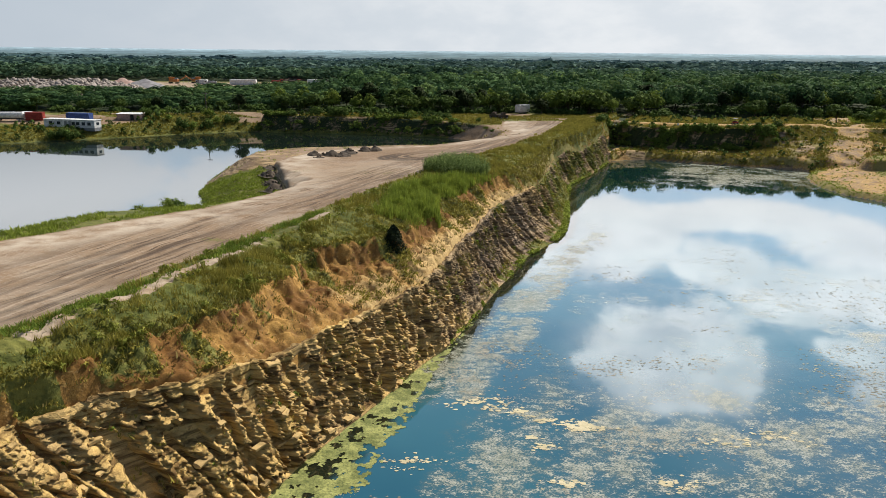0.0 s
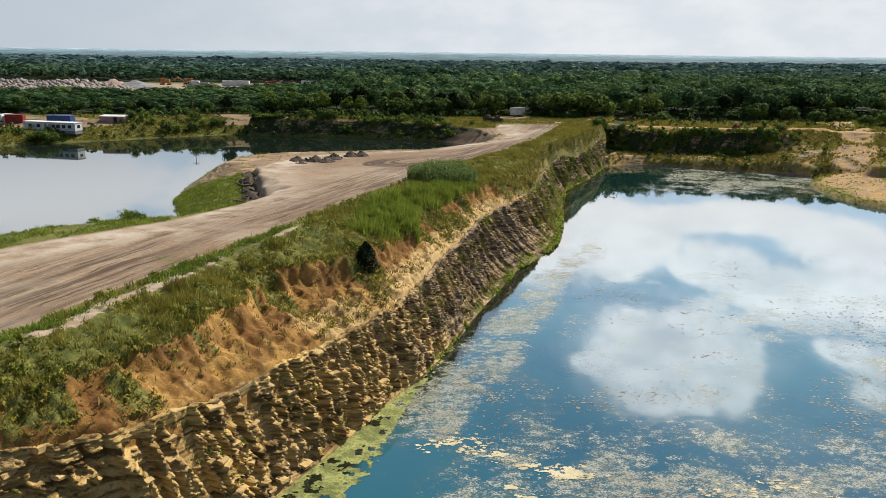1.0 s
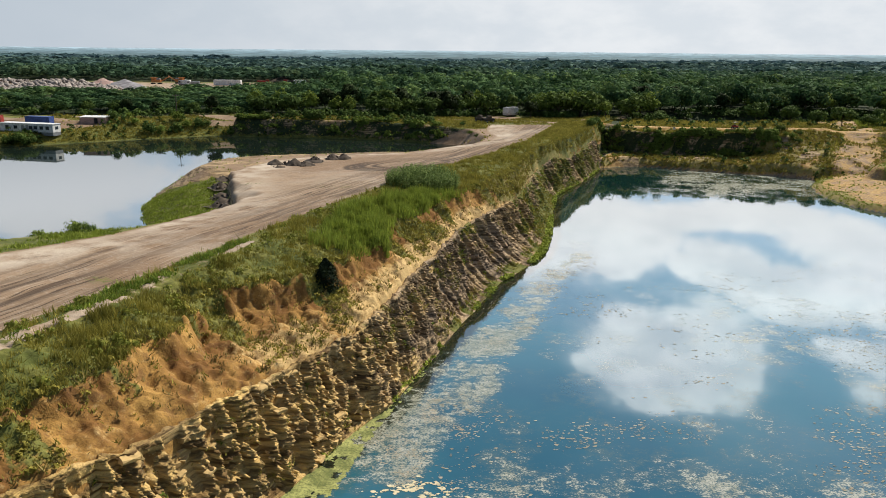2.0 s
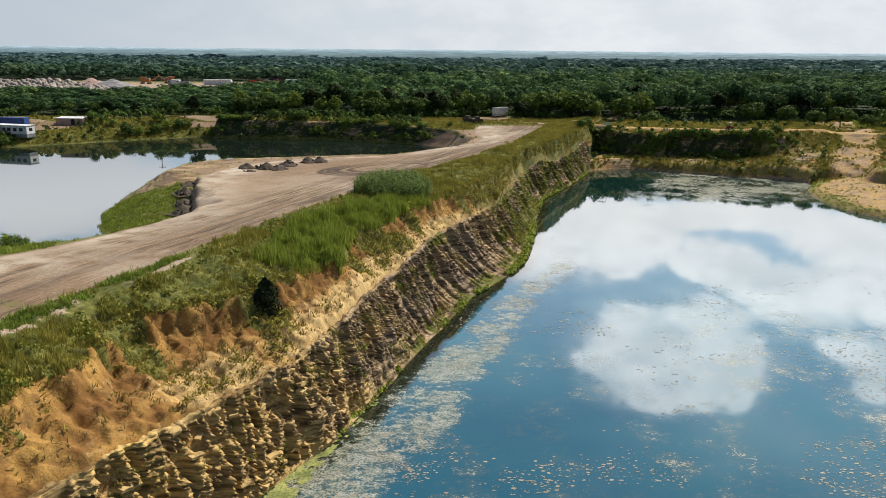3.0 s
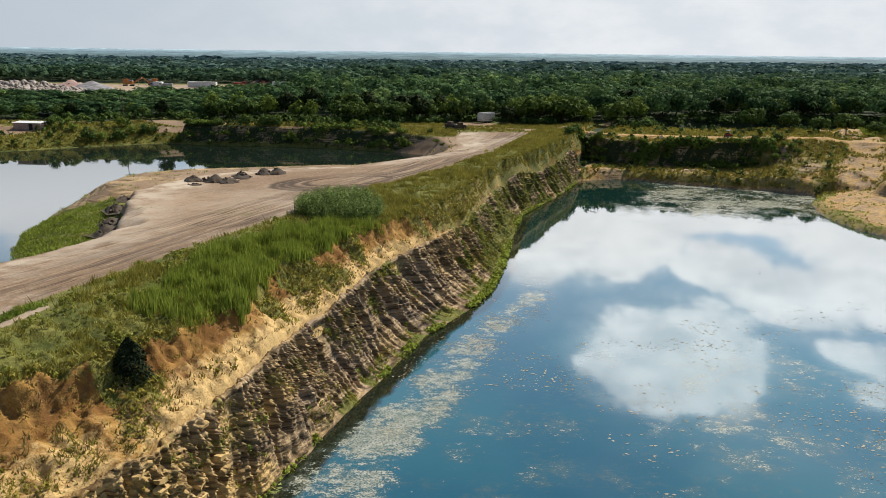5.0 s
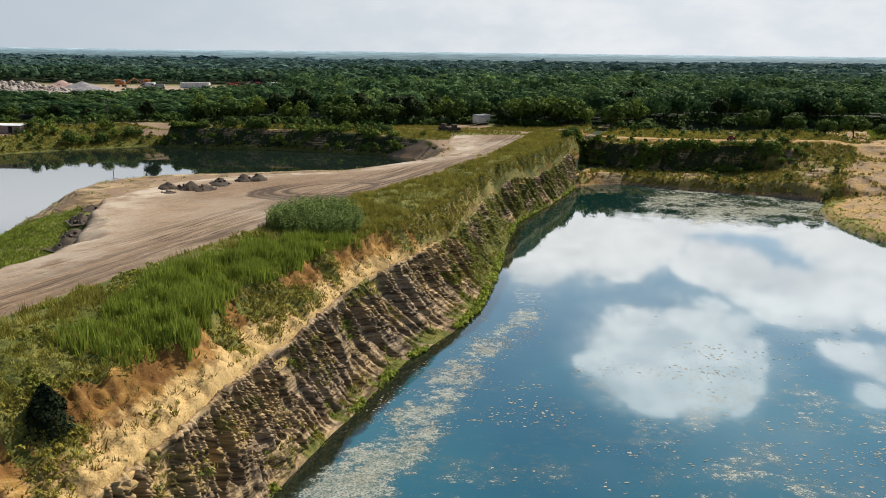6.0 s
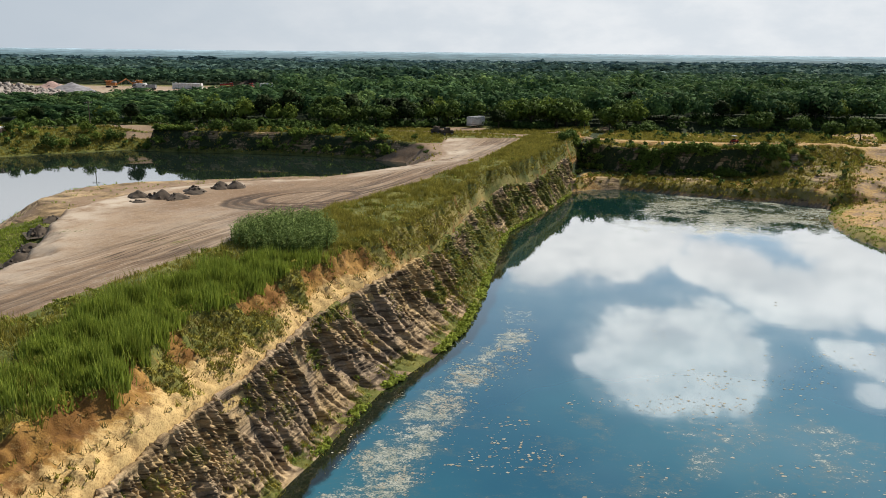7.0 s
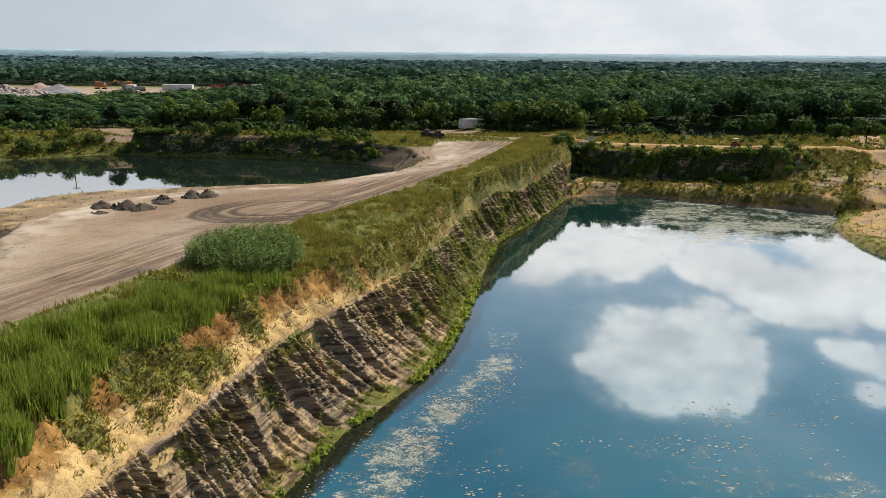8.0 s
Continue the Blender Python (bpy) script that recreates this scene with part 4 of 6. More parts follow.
def make_tree(seed, h, spread, leaves, material, label, category="tree", name="tree", trunk=True):
    """A broadleaf tree of that height, parts: trunk with its limbs, crown."""
    r = np.random.default_rng(seed)
    root = thing(name, label, category)
    if trunk:
        t = new("trunk", limb_mesh("trunk", h, h * 0.022 + 0.03, r))
        t.parent = root
    rz = h * 0.46 if trunk else h * 0.62
    zc = h - rz * 0.98 if trunk else h * 0.36
    p, d = crown_points(leaves, spread / 2 * 1.1, rz, zc, 13, r, 0.25 if trunk else 0.1)
    p2, d2 = crown_points(leaves // 5, spread / 2 * 0.75, rz * 0.75, zc, 9, r)
    v = np.concatenate([quad_leaves(p, d, 0.05 * h * (0.85 if leaves > 900 else 1.0), r, 0.4), quad_leaves(p2, d2, 0.11 * h, r)])
    v[:, 2] = np.maximum(v[:, 2], 0.02)
    nd = np.repeat(np.concatenate([d, d2]), 3, axis=0)
    c = new("crown", mesh_of("crown", v, tris(len(v) // 3), material, True, nd))
    c.parent = root
    return root


KIND = []
for i, (h, sp, m, lab) in enumerate([(8.2, 8.5, 0, "broad dark green oak tree at the wood's edge"), (7.2, 6.4, 1, "light green elm tree at the wood's edge"),
                                     (9.0, 7.8, 2, "tall dark broadleaf tree at the wood's edge"), (6.4, 7.4, 0, "low round oak tree with dense foliage"),
                                     (5.2, 4.8, 1, "young light green tree with loose foliage"), (7.6, 9.0, 0, "wide spreading green oak tree")]):
    KIND.append((make_tree(40 + i, h, sp, 1100, M_LEAF[m], lab), h))
BUSH = []
for i, (h, sp, m, lab) in enumerate([(2.4, 3.2, 1, "light green bush on rough ground"), (1.8, 2.6, 0, "low dark green bush on a bank"), (3.2, 3.6, 0, "rounded green bush on a bank"), (1.3, 2.2, 1, "low spreading green bush")]):
    BUSH.append((make_tree(70 + i, h, sp, 500, M_LEAF[m], lab, "bush", "bush", False), h))
used = set()


def plant(stock, i, x, y, size=1.0, group="", z=None):
    """Set a tree or bush of that stock; the first use moves the model itself."""
    ob, h = stock[i]
    zz = (height(x, y) if z is None else z) - 0.05
    turn = random.uniform(0, 360)
    m = pose(x, y, zz, 0, 0, turn)
    if ob.name not in used:
        used.add(ob.name)
        ob.matrix_world = m @ Matrix.Scale(size, 4)
        done = ob
    else:
        done = copy_thing(ob, m)
        done.scale = (size, size, size * random.uniform(0.9, 1.1))
    if group:
        done["group"] = group
    return done


R = random.Random(11)


def edge_row(n, xs, ys_, jitter, kinds, group, lo=0.8, hi=1.15):
    for k in range(n):
        t = (k + R.uniform(-0.4, 0.4)) / max(n - 1, 1)
        x = float(np.interp(t, np.linspace(0, 1, len(xs)), xs)) + R.uniform(-1, 1) * jitter * 0.5
        y = float(np.interp(t, np.linspace(0, 1, len(ys_)), ys_)) + R.uniform(-1, 1) * jitter
        plant(KIND, R.choice(kinds), x, y, R.uniform(lo, hi), group)


edge_row(12, [38, 50, 62, 76], [266, 268, 262, 268], 3, (0, 3, 4, 1, 5), "trees along the far lane", 0.95, 1.3)
edge_row(5, [104, 118, 134, 150], [250, 246, 240, 238], 2, (3, 5, 4), "trees along the far lane", 0.85, 1.1)
edge_row(16, [-60, -30, 0, 20], [268, 266, 266, 272], 3.5, (0, 1, 2, 3, 5), "trees at the wood's edge", 0.8, 1.05)
edge_row(16, [-190, -150, -110, -70], [276, 276, 276, 270], 4, (0, 1, 2, 3, 5), "trees at the wood's edge", 0.55, 0.75)
edge_row(22, [-60, 0, 40, 90], [276, 274, 276, 292], 4, (0, 2, 5, 1), "trees at the wood's edge", 0.95, 1.2)
edge_row(16, [90, 130, 170, 210], [296, 292, 292, 280], 4, (0, 2, 5, 1), "trees at the wood's edge", 0.95, 1.2)
edge_row(10, [134, 160, 200], [240, 248, 252], 5, (0, 3, 5), "trees at the wood's edge", 0.6, 0.8)
plant(KIND, 2, 34.5, 262.0, 0.72, "trees at the wood's edge")
plant(KIND, 3, 117.5, 238.5, 0.85, "trees along the far lane")
# bushes of the banks
NEAR_BANK = [(-38.4, 92.5, 0, 0.85), (-35.2, 94.6, 0, 0.9), (-34.2, 95.0, 1, 1.05), (-45.5, 86.5, 3, 0.9), (-112.0, 220.4, 2, 1.5), (-109.4, 221.4, 2, 1.35), (-114.6, 219.8, 1, 1.9)]
FAR_BANK = [(-84.0, 242.5, 2, 1.3), (-81.0, 244.5, 0, 1.2), (-77.5, 247, 2, 1.1), (-75.0, 250.5, 0, 1.3), (-72.0, 252.0, 2, 1.1), (-79.0, 253.0, 0, 1.4), (-70, 254, 1, 1.4),
                    (-112.0, 228.5, 1, 1.0), (-119.0, 222.0, 1, 1.0), (-96.5, 247, 2, 0.95), (-93.0, 250, 0, 1.0), (-89.5, 246, 0, 1.1), (-42.0, 250.0, 2, 1.3), (-33.0, 250.0, 2, 1.2), (-36.0, 250.5, 2, 1.2), (-50, 251, 1, 1.4),
                    (-20, 250, 1, 1.2), (-10, 249.5, 0, 1.2), (2, 246, 1, 1.2), (11.5, 240.5, 1, 0.9), (13.5, 231.0, 3, 1.1), (15.0, 224.0, 1, 0.7)]
for x, y, i, s_ in NEAR_BANK + FAR_BANK:
    plant(BUSH, i, x, y, s_, "bushes on the pond's banks")
for k in range(52):
    x = R.uniform(50, 104)
    kk = float(np.interp(x, K_X, K_Y))
    off = R.choice([-1.6, -2.4, -3.4, -0.8, 0.2, -4.5])
    plant(BUSH, R.choice((0, 0, 1, 3)), x, kk + off + R.uniform(-0.7, 0.7), R.uniform(0.45, 0.9), "bushes of the far bench")
for k in range(12):
    x = R.uniform(48, 98)
    plant(BUSH, R.choice((1, 3, 3)), x, float(np.interp(x, N_X, N_Y)) + R.uniform(0.8, 4.5), R.uniform(0.3, 0.6), "bushes of the far bench")
for x, y in [(92, 222), (96, 219), (99, 223), (103, 219), (95, 225.5), (101, 226), (106, 224), (50, 224), (52, 228), (54, 223), (56, 226), (49, 231), (50.5, 235), (47.5, 227), (58, 224)]:
    plant(BUSH, R.choice((1, 2, 3)), x, y, R.uniform(0.7, 1.0), "bushes of the far bench")


# the cedar on the scarp
def make_cedar(x, y, h):
    r = np.random.default_rng(5)
    root = thing("cedar", "small dark conical cedar standing alone on the scarp", "cedar tree", (x, y, height(x, y)))
    part("trunk", rod(bmesh.new(), (0, 0, -0.4), (0, 0, h * 0.8), 0.11, 0.03, 7), M_BARK, root)
    n = 2200
    t = r.random(n) ** 0.75
    a = r.uniform(0, 2 * math.pi, n)
    rad = (0.5 * h * (1 - t) ** 0.7 * (0.55 + 0.45 * np.clip(t * 5, 0, 1)) + 0.05) * r.uniform(0.55, 1.05, n) * (1 + 0.18 * np.sin(a * 3 + t * 9))
    p = np.stack([np.cos(a) * rad, np.sin(a) * rad, 0.12 + t * h * 0.97], 1)
    d = np.stack([np.cos(a), np.sin(a), 0.6 + 0 * a], 1)
    v = quad_leaves(p, d, 0.13, r, 0.6)
    c = new("crown", mesh_of("crown", v, tris(n), M_CEDAR))
    c.parent = root
    return root


make_cedar(-5.3, 79.8, 3.2)


# ---- woods as far as the eye reaches
def woods(name, d0, d1, space, leaves, size, hgt, material, label, seed):
    r = np.random.default_rng(seed)
    xs, ys_ = [], []
    y = d0
    while y < d1:
        sp = space * (y / d0) ** 0.75
        half = y * 0.72 + 60
        x = np.arange(-half, half * 0.95, sp)
        xs.append(x + r.uniform(-0.45, 0.45, len(x)) * sp)
        ys_.append(y + r.uniform(-0.45, 0.45, len(x)) * sp)
        y += sp * 0.95
    x, y = np.concatenate(xs), np.concatenate(ys_)
    h, cv = terrain(x, y)
    gap = fbm(x, y, 55.0, 3)
    keep = (cv["yard"] < 0.3) & (cv["meadow"] < 0.4) & (cv["d2"] > 3) & (gap > -0.72)
    tallness = np.where((x < -50) & (y < 480), 0.5, 1.0)
    keep &= ~((y < 300) & (x < 34) & (x > 12) & (y < 276))
    x, y, h, tallness = x[keep], y[keep], h[keep], tallness[keep]
    temps = []
    for k in range(7):
        rr = np.random.default_rng(seed * 10 + k)
        p, d = crown_points(leaves, 0.5, 0.5, 0.5, 10, rr, 0.15)
        temps.append((quad_leaves(p, d, size, rr, 0.2), np.repeat(d, 3, axis=0)))
    pick = r.integers(0, 7, len(x))
    out, soft = [], []
    for k in range(7):
        m = pick == k
        n = int(m.sum())
        a = r.uniform(0, 6.283, n)
        big = (space * 1.45 * (y[m] / d0) ** 0.75) * r.uniform(0.6, 1.5, n)
        tall = tallness[m] * hgt * (0.45 + 0.4 * big / (space * 1.45 * (y[m] / d0) ** 0.75) + r.uniform(0, 0.35, n)) * (1 + 0.25 * fbm(x[m], y[m], 70.0, 2))
        t, nd = temps[k]
        vx = (t[:, 0] * np.cos(a)[:, None] - t[:, 1] * np.sin(a)[:, None]) * big[:, None] + x[m][:, None]
        vy = (t[:, 0] * np.sin(a)[:, None] + t[:, 1] * np.cos(a)[:, None]) * big[:, None] + y[m][:, None]
        vz = t[:, 2] * tall[:, None] + h[m][:, None] - 0.3
        out.append(np.stack([vx, vy, vz], -1).reshape(-1, 3))
        ca, sa = np.cos(a)[:, None], np.sin(a)[:, None]
        soft.append(np.stack([nd[:, 0] * ca - nd[:, 1] * sa, nd[:, 0] * sa + nd[:, 1] * ca, nd[:, 2] + 0 * ca], -1).reshape(-1, 3))
    v = np.concatenate(out)
    return tagged(new(name, mesh_of(name, v, tris(len(v) // 3), material, True, np.concatenate(soft))), label, "woods", kind="stuff")


# aerial haze is mixed into these leaf colours, stronger with each belt
M_MIDWOODS = woods_leaf("hazed_middle_leaf", (0.048, 0.098, 0.058), (0.12, 0.20, 0.105), (0.19, 0.27, 0.125), 11.0)
M_FARWOODS = woods_leaf("hazed_far_leaf", (0.060, 0.115, 0.10), (0.12, 0.195, 0.16), (0.17, 0.25, 0.185), 16.0)
M_LASTWOODS = woods_leaf("hazed_last_leaf", (0.075, 0.14, 0.15), (0.13, 0.21, 0.22), (0.20, 0.28, 0.26), 30.0)
woods("near_woods", 276, 430, 7.0, 360, 0.058, 9.6, M_WOODS, "dense dark green broadleaf woods", 21)
woods("middle_woods", 424, 620, 8.0, 70, 0.12, 8.0, M_MIDWOODS, "green woods stretching away, slight haze in their colour", 22)
woods("far_woods", 610, 960, 10.0, 34, 0.18, 8.0, M_FARWOODS, "woods in the far distance, tinted blue with haze", 23)
woods("last_woods", 950, 1640, 14.0, 26, 0.2, 8.0, M_LASTWOODS, "woods before the horizon, tinted pale blue with haze", 24)


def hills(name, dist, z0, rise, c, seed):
    """A long low ridge across the distance, its colour c tinted with haze."""
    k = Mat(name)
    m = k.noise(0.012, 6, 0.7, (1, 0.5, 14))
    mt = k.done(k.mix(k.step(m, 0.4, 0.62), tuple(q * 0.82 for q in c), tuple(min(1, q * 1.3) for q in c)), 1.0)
    xs = np.linspace(-0.95 * dist, 0.95 * dist, 260)
    top = z0 + rise * fbm(xs, xs * 0 + seed, dist * 0.35, 5) + 1.2 * fbm(xs, xs * 0 + seed, 60.0, 3)
    n_ = len(xs)
    v = np.concatenate([np.stack([xs, xs * 0 + dist, top * 0 - 8], 1), np.stack([xs, xs * 0 + dist + 60, top], 1), np.stack([xs, xs * 0 + dist + 380, top - 45], 1)])
    v[n_:2 * n_, 1] += 190
    n = len(xs)
    i = np.arange(n - 1)
    f = np.concatenate([np.stack([i, i + 1, n + i + 1, n + i], 1), np.stack([n + i, n + i + 1, 2 * n + i + 1, 2 * n + i], 1)])
    return tagged(new(name, mesh_of(name, v, f, mt, True)), "low wooded ridge in the far distance, blue haze in its colour", "hills", kind="structure")


# haze is put into the ridge colours: each farther one paler and bluer
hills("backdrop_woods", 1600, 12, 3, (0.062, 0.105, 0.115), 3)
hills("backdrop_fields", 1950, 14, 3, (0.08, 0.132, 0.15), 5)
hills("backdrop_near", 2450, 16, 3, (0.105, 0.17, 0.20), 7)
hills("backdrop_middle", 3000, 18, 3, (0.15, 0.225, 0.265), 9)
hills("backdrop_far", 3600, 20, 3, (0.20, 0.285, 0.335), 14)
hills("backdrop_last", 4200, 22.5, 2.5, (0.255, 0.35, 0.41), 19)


# ---- grass and weeds
def scatter(n, x0, x1, y0, y1, density, seed):
    r = np.random.default_rng(seed)
    x, y = r.uniform(x0, x1, n), r.uniform(y0, y1, n)
    x = x + np.interp(y, W_Y, W_X)
    h, cv = terrain(x, y)
    keep = r.random(n) < density(x, y, h, cv)
    return x[keep], y[keep], h[keep], r


def blades(name, x, y, h, r, per, tall, wide, lean, material, label):
    n = len(x) * per
    bx = np.repeat(x, per) + r.normal(0, 0.16, n)
    by = np.repeat(y, per) + r.normal(0, 0.16, n)
    bz = np.repeat(h, per) - 0.05
    big = np.repeat(tall * r.uniform(0.6, 1.3, len(x)), per) * r.uniform(0.6, 1.15, n)
    a = r.uniform(0, 6.283, n)
    tx, ty = r.normal(0, lean, n) * big, r.normal(0, lean, n) * big
    w = wide * r.uniform(0.6, 1.4, n)
    c, s = np.cos(a) * w, np.sin(a) * w
    v = np.stack([np.stack([bx - c, by - s, bz], 1), np.stack([bx + c, by + s, bz], 1), np.stack([bx + tx, by + ty, bz + big], 1)], 1).reshape(-1, 3)
    return tagged(new(name, mesh_of(name, v, tris(n), material)), label, "grass", kind="stuff")


def clumps(name, x, y, h, r, leaves, size, leaf, material, label):
    """Leafy weeds: small heaps of leaves."""
    p, d = crown_points(leaves, 0.5, 0.5, 0.35, 6, r, 0.1)
    t = quad_leaves(p, d, leaf, r, 0.35)
    a, big = r.uniform(0, 6.283, len(x)), size * r.uniform(0.5, 1.5, len(x))
    vx = (t[:, 0] * np.cos(a)[:, None] - t[:, 1] * np.sin(a)[:, None]) * big[:, None] + x[:, None]
    vy = (t[:, 0] * np.sin(a)[:, None] + t[:, 1] * np.cos(a)[:, None]) * big[:, None] + y[:, None]
    vz = np.maximum(t[:, 2], -0.05) * (big * r.uniform(0.7, 1.2, len(x)))[:, None] + h[:, None] - 0.05
    v = np.stack([vx, vy, vz], -1).reshape(-1, 3)
    nd = np.repeat(d, 3, axis=0) + (0, 0, 0.4)
    ca, sa = np.cos(a)[:, None], np.sin(a)[:, None]
    soft = np.stack([nd[:, 0] * ca - nd[:, 1] * sa, nd[:, 0] * sa + nd[:, 1] * ca, nd[:, 2] + 0 * ca], -1).reshape(-1, 3)
    return tagged(new(name, mesh_of(name, v, tris(len(v) // 3), material, True, soft)), label, "weeds", kind="stuff")


def berm(x, y, cv):
    return (x > cv["rx"] + 0.3) & (-cv["u"] > cv["ed"] - 0.5) & (y < 246)


def lushness(x, y, cv):
    t = (-cv["u"] - cv["ed"])
    return smooth(y, 84, 92) * smooth(y, 122, 112) * smooth(t, 6.5, 4.0)


def d_weeds(x, y, h, cv):
    k = np.where(berm(x, y, cv), 0.9 * (1 - 0.8 * lushness(x, y, cv)), 0)
    edge = smooth(x - cv["rx"], 5.5, 2.0) * smooth(y, 60, 80) * smooth(y, 125, 115)
    k = k * (1 - cv["path"])
    return k * (1 - 0.5 * edge) * (0.25 + 0.9 * smooth(fbm(x, y, 3.0, 3), -0.3, 0.3))


x, y, h, r = scatter(90000, -34, -3, 36, 246, d_weeds, 31)
blades("weed_grass", x, y, h, r, 7, 0.22 + 0.62 * smooth(fbm(x, y, 1.7, 3), -0.35, 0.45), 0.042, 0.32, M_GRASS, "rough green weeds and grass on the berm")
x, y, h, r = scatter(30000, -34, -3, 36, 246, lambda x, y, h, cv: d_weeds(x, y, h, cv) * smooth(fbm(x, y, 2.4, 3), -0.05, 0.35) * (1 - 0.85 * smooth(y, 112, 124)), 32)
clumps("leafy_weeds", x, y, h, r, 26, 0.65, 0.15, M_WEED, "leafy dark green weeds on the berm")
x, y, h, r = scatter(34000, -26, -5, 82, 125, lambda x, y, h, cv: np.where(berm(x, y, cv), lushness(x, y, cv), 0), 33)
blades("tall_grass", x, y, h, r, 8, 0.5 + 1.0 * smooth(fbm(x, y, 1.3, 3), -0.4, 0.4), 0.055, 0.16, M_LUSH, "tall lush bright green grass on the berm")
x, y, h, r = scatter(60000, -16, 0, 40, 225, lambda x, y, h, cv: np.where((-cv["u"] < cv["ed"] + 1) & (-cv["u"] > cv["cd"] + 0.9) & (x > cv["rx"]), 0.015 + cv["grass"] * 0.8, 0), 34)
blades("scarp_grass", x, y, h, r, 7, 0.3, 0.055, 0.5, M_GRASS, "rough grass tufts on the scarp and rock wall")
x, y, h, r = scatter(52000, -16, 0, 40, 225, lambda x, y, h, cv: np.where((-cv["u"] < cv["ed"] + 2.5) & (-cv["u"] > cv["cd"] + 0.7) & (x > cv["rx"]), (0.3 + 0.6 * cv["grass"]) * cv["dry"], 0), 35)
blades("straw_grass", x, y, h, r, 6, 0.4, 0.045, 0.5, M_DRY, "dry straw-coloured grass on the scarp")
x, y, h, r = scatter(11000, -14, 0, 40, 200, lambda x, y, h, cv: np.where((-cv["u"] < cv["ed"] + 0.4) & (-cv["u"] > cv["cd"] + 0.9) & (x > cv["rx"]), 0.01 + 0.6 * cv["grass"], 0), 36)
clumps("scarp_weeds", x, y, h, r, 26, 0.5, 0.14, M_GRASS, "olive green low weeds growing on the scarp")
# tufts on the ledges of the rock wall
r = np.random.default_rng(42)
gi = r.integers(0, wall_x.shape[0], 16000)
gj = r.integers(4, wall_x.shape[1] - 4, 16000)
gx, gy, gz = wall_x[gi, gj], wall_y[gi, gj], wall_z[gi, gj]
keep = r.random(16000) < np.interp(gy, [40, 80, 105, 125, 150, 215], [0.15, 0.25, 0.35, 0.75, 1, 1]) * smooth(fbm(gy, gz * 1.2, 2.6, 3), 0.0, 0.35)
keep |= (gy > 128) & (fbm(gy, gz * 0.8, 4.5, 4) > 0.04)
keep |= (r.random(16000) < 0.6) & (gz < 0.3) & (gy > 95) & (fbm(gy, gz, 1.8, 3) > -0.1)
gx, gy, gz = gx[keep], gy[keep], gz[keep]
blades("ledge_grass", gx, gy, gz, r, 6, 0.36, 0.045, 0.55, M_GRASS, "grass tufts on ledges of the rock wall")
half = r.random(len(gx)) < 0.2
clumps("ledge_weeds", gx[half], gy[half], gz[half], r, 18, 0.5, 0.16, M_LEAF[1], "green weeds on ledges of the rock wall")
# verge of the road: bright low weeds
x, y, h, r = scatter(34000, -40, -6, 36, 120, lambda x, y, h, cv: smooth(np.abs(x - cv["rx"] - 1.2), 1.6, 0.7) * smooth(fbm(x, y, 3.5, 2), -0.25, 0.1) * smooth(y, 100, 84), 37)
blades("verge_weeds", x, y, h, r, 10, 0.42, 0.06, 0.5, M_LUSH, "bright green weeds along the road's verge")
# banks of the pond and the spit
x, y, h, r = scatter(95000, -80, -20, 60, 200, lambda x, y, h, cv: np.where((x < cv["lx"] - 0.2) & (cv["d"] > 0.2), 0.75 * cv["grass"] * (1 - cv["rock"]) * np.where(y < 105, smooth(fbm(x, y, 3.5, 3), -0.3, 0.25), 1.0), 0), 38)
blades("bank_grass", x, y, h, r, 6, 0.4, 0.06, 0.45, M_LUSH, "bright green grass on the pond's bank")
# far banks and bench
x, y, h, r = scatter(82000, -190, 126, 196, 262, lambda x, y, h, cv: np.where((h > 3.2) | (x > 45), cv["grass"] * (1 - 0.5 * cv["rock"]) * (1 - cv["lane"]), 0) * (h > -0.8) * (1 - 0.8 * cv["level"]), 39)
blades("rough_grass", x, y, h, r, 4, 0.6, 0.14, 0.45, M_GRASS, "rough grass on the far banks")
k_ = (r.random(len(x)) < np.where(x < -58, 0.035, np.where(x > 40, 0.02, 0.1))) & ((x < 4) | (x > 56))
clumps("bank_weeds", x[k_], y[k_], h[k_], r, 22, 1.3, 0.2, M_LEAF[0], "dark weeds and brambles on the far banks")
k_ = (r.random(len(x)) < 0.5) & (y < 232) & (x > 50)
blades("bench_straw", x[k_], y[k_], h[k_], r, 7, 0.5, 0.1, 0.5, M_DRY, "straw-coloured grass on the far bench")
x, y, h, r = scatter(24000, 28, 112, 140, 232, lambda x, y, h, cv: np.where((cv["e"] > 0.2) & (cv["u"] > 20), cv["grass"] * 0.8, 0), 40)
blades("shore_grass", x, y, h, r, 5, 0.35, 0.1, 0.5, M_LUSH, "yellow-green grass on the sandy shore")
# the sunny grass mound between the lane and the narrow pond
x, y, h, r = scatter(9000, 74, 106, 234, 258, lambda x, y, h, cv: (1 - cv["lane"]) * smooth(cv["d2"], 0.8, 2.0) * smooth(fbm(x, y, 5.0, 3), -0.5, 0.0), 45)
blades("mound_grass", x, y, h, r, 6, 0.55, 0.12, 0.45, M_LUSH, "sunny bright green grass between lane and pond")
# ivy and brambles hanging over the far rock faces
r = np.random.default_rng(43)
ix = np.concatenate([r.uniform(50, 99, 2600), r.uniform(-62, 6, 1400)])
iy = np.concatenate([np.interp(ix[:2600], K_X, K_Y) + r.uniform(-3.2, 0.6, 2600), 245.5 + r.uniform(-1.0, 5.5, 1400) + np.interp(ix[2600:], [-62, -50, -27, -4, 16], [3.0, 2.5, 0, -6, -13])])
ih, icv = terrain(ix, iy)
ok = (fbm(ix, iy + ih * 2, 4.0, 3) > 0.12) & (ih > 1.5) & (icv["d"] > 0.5)
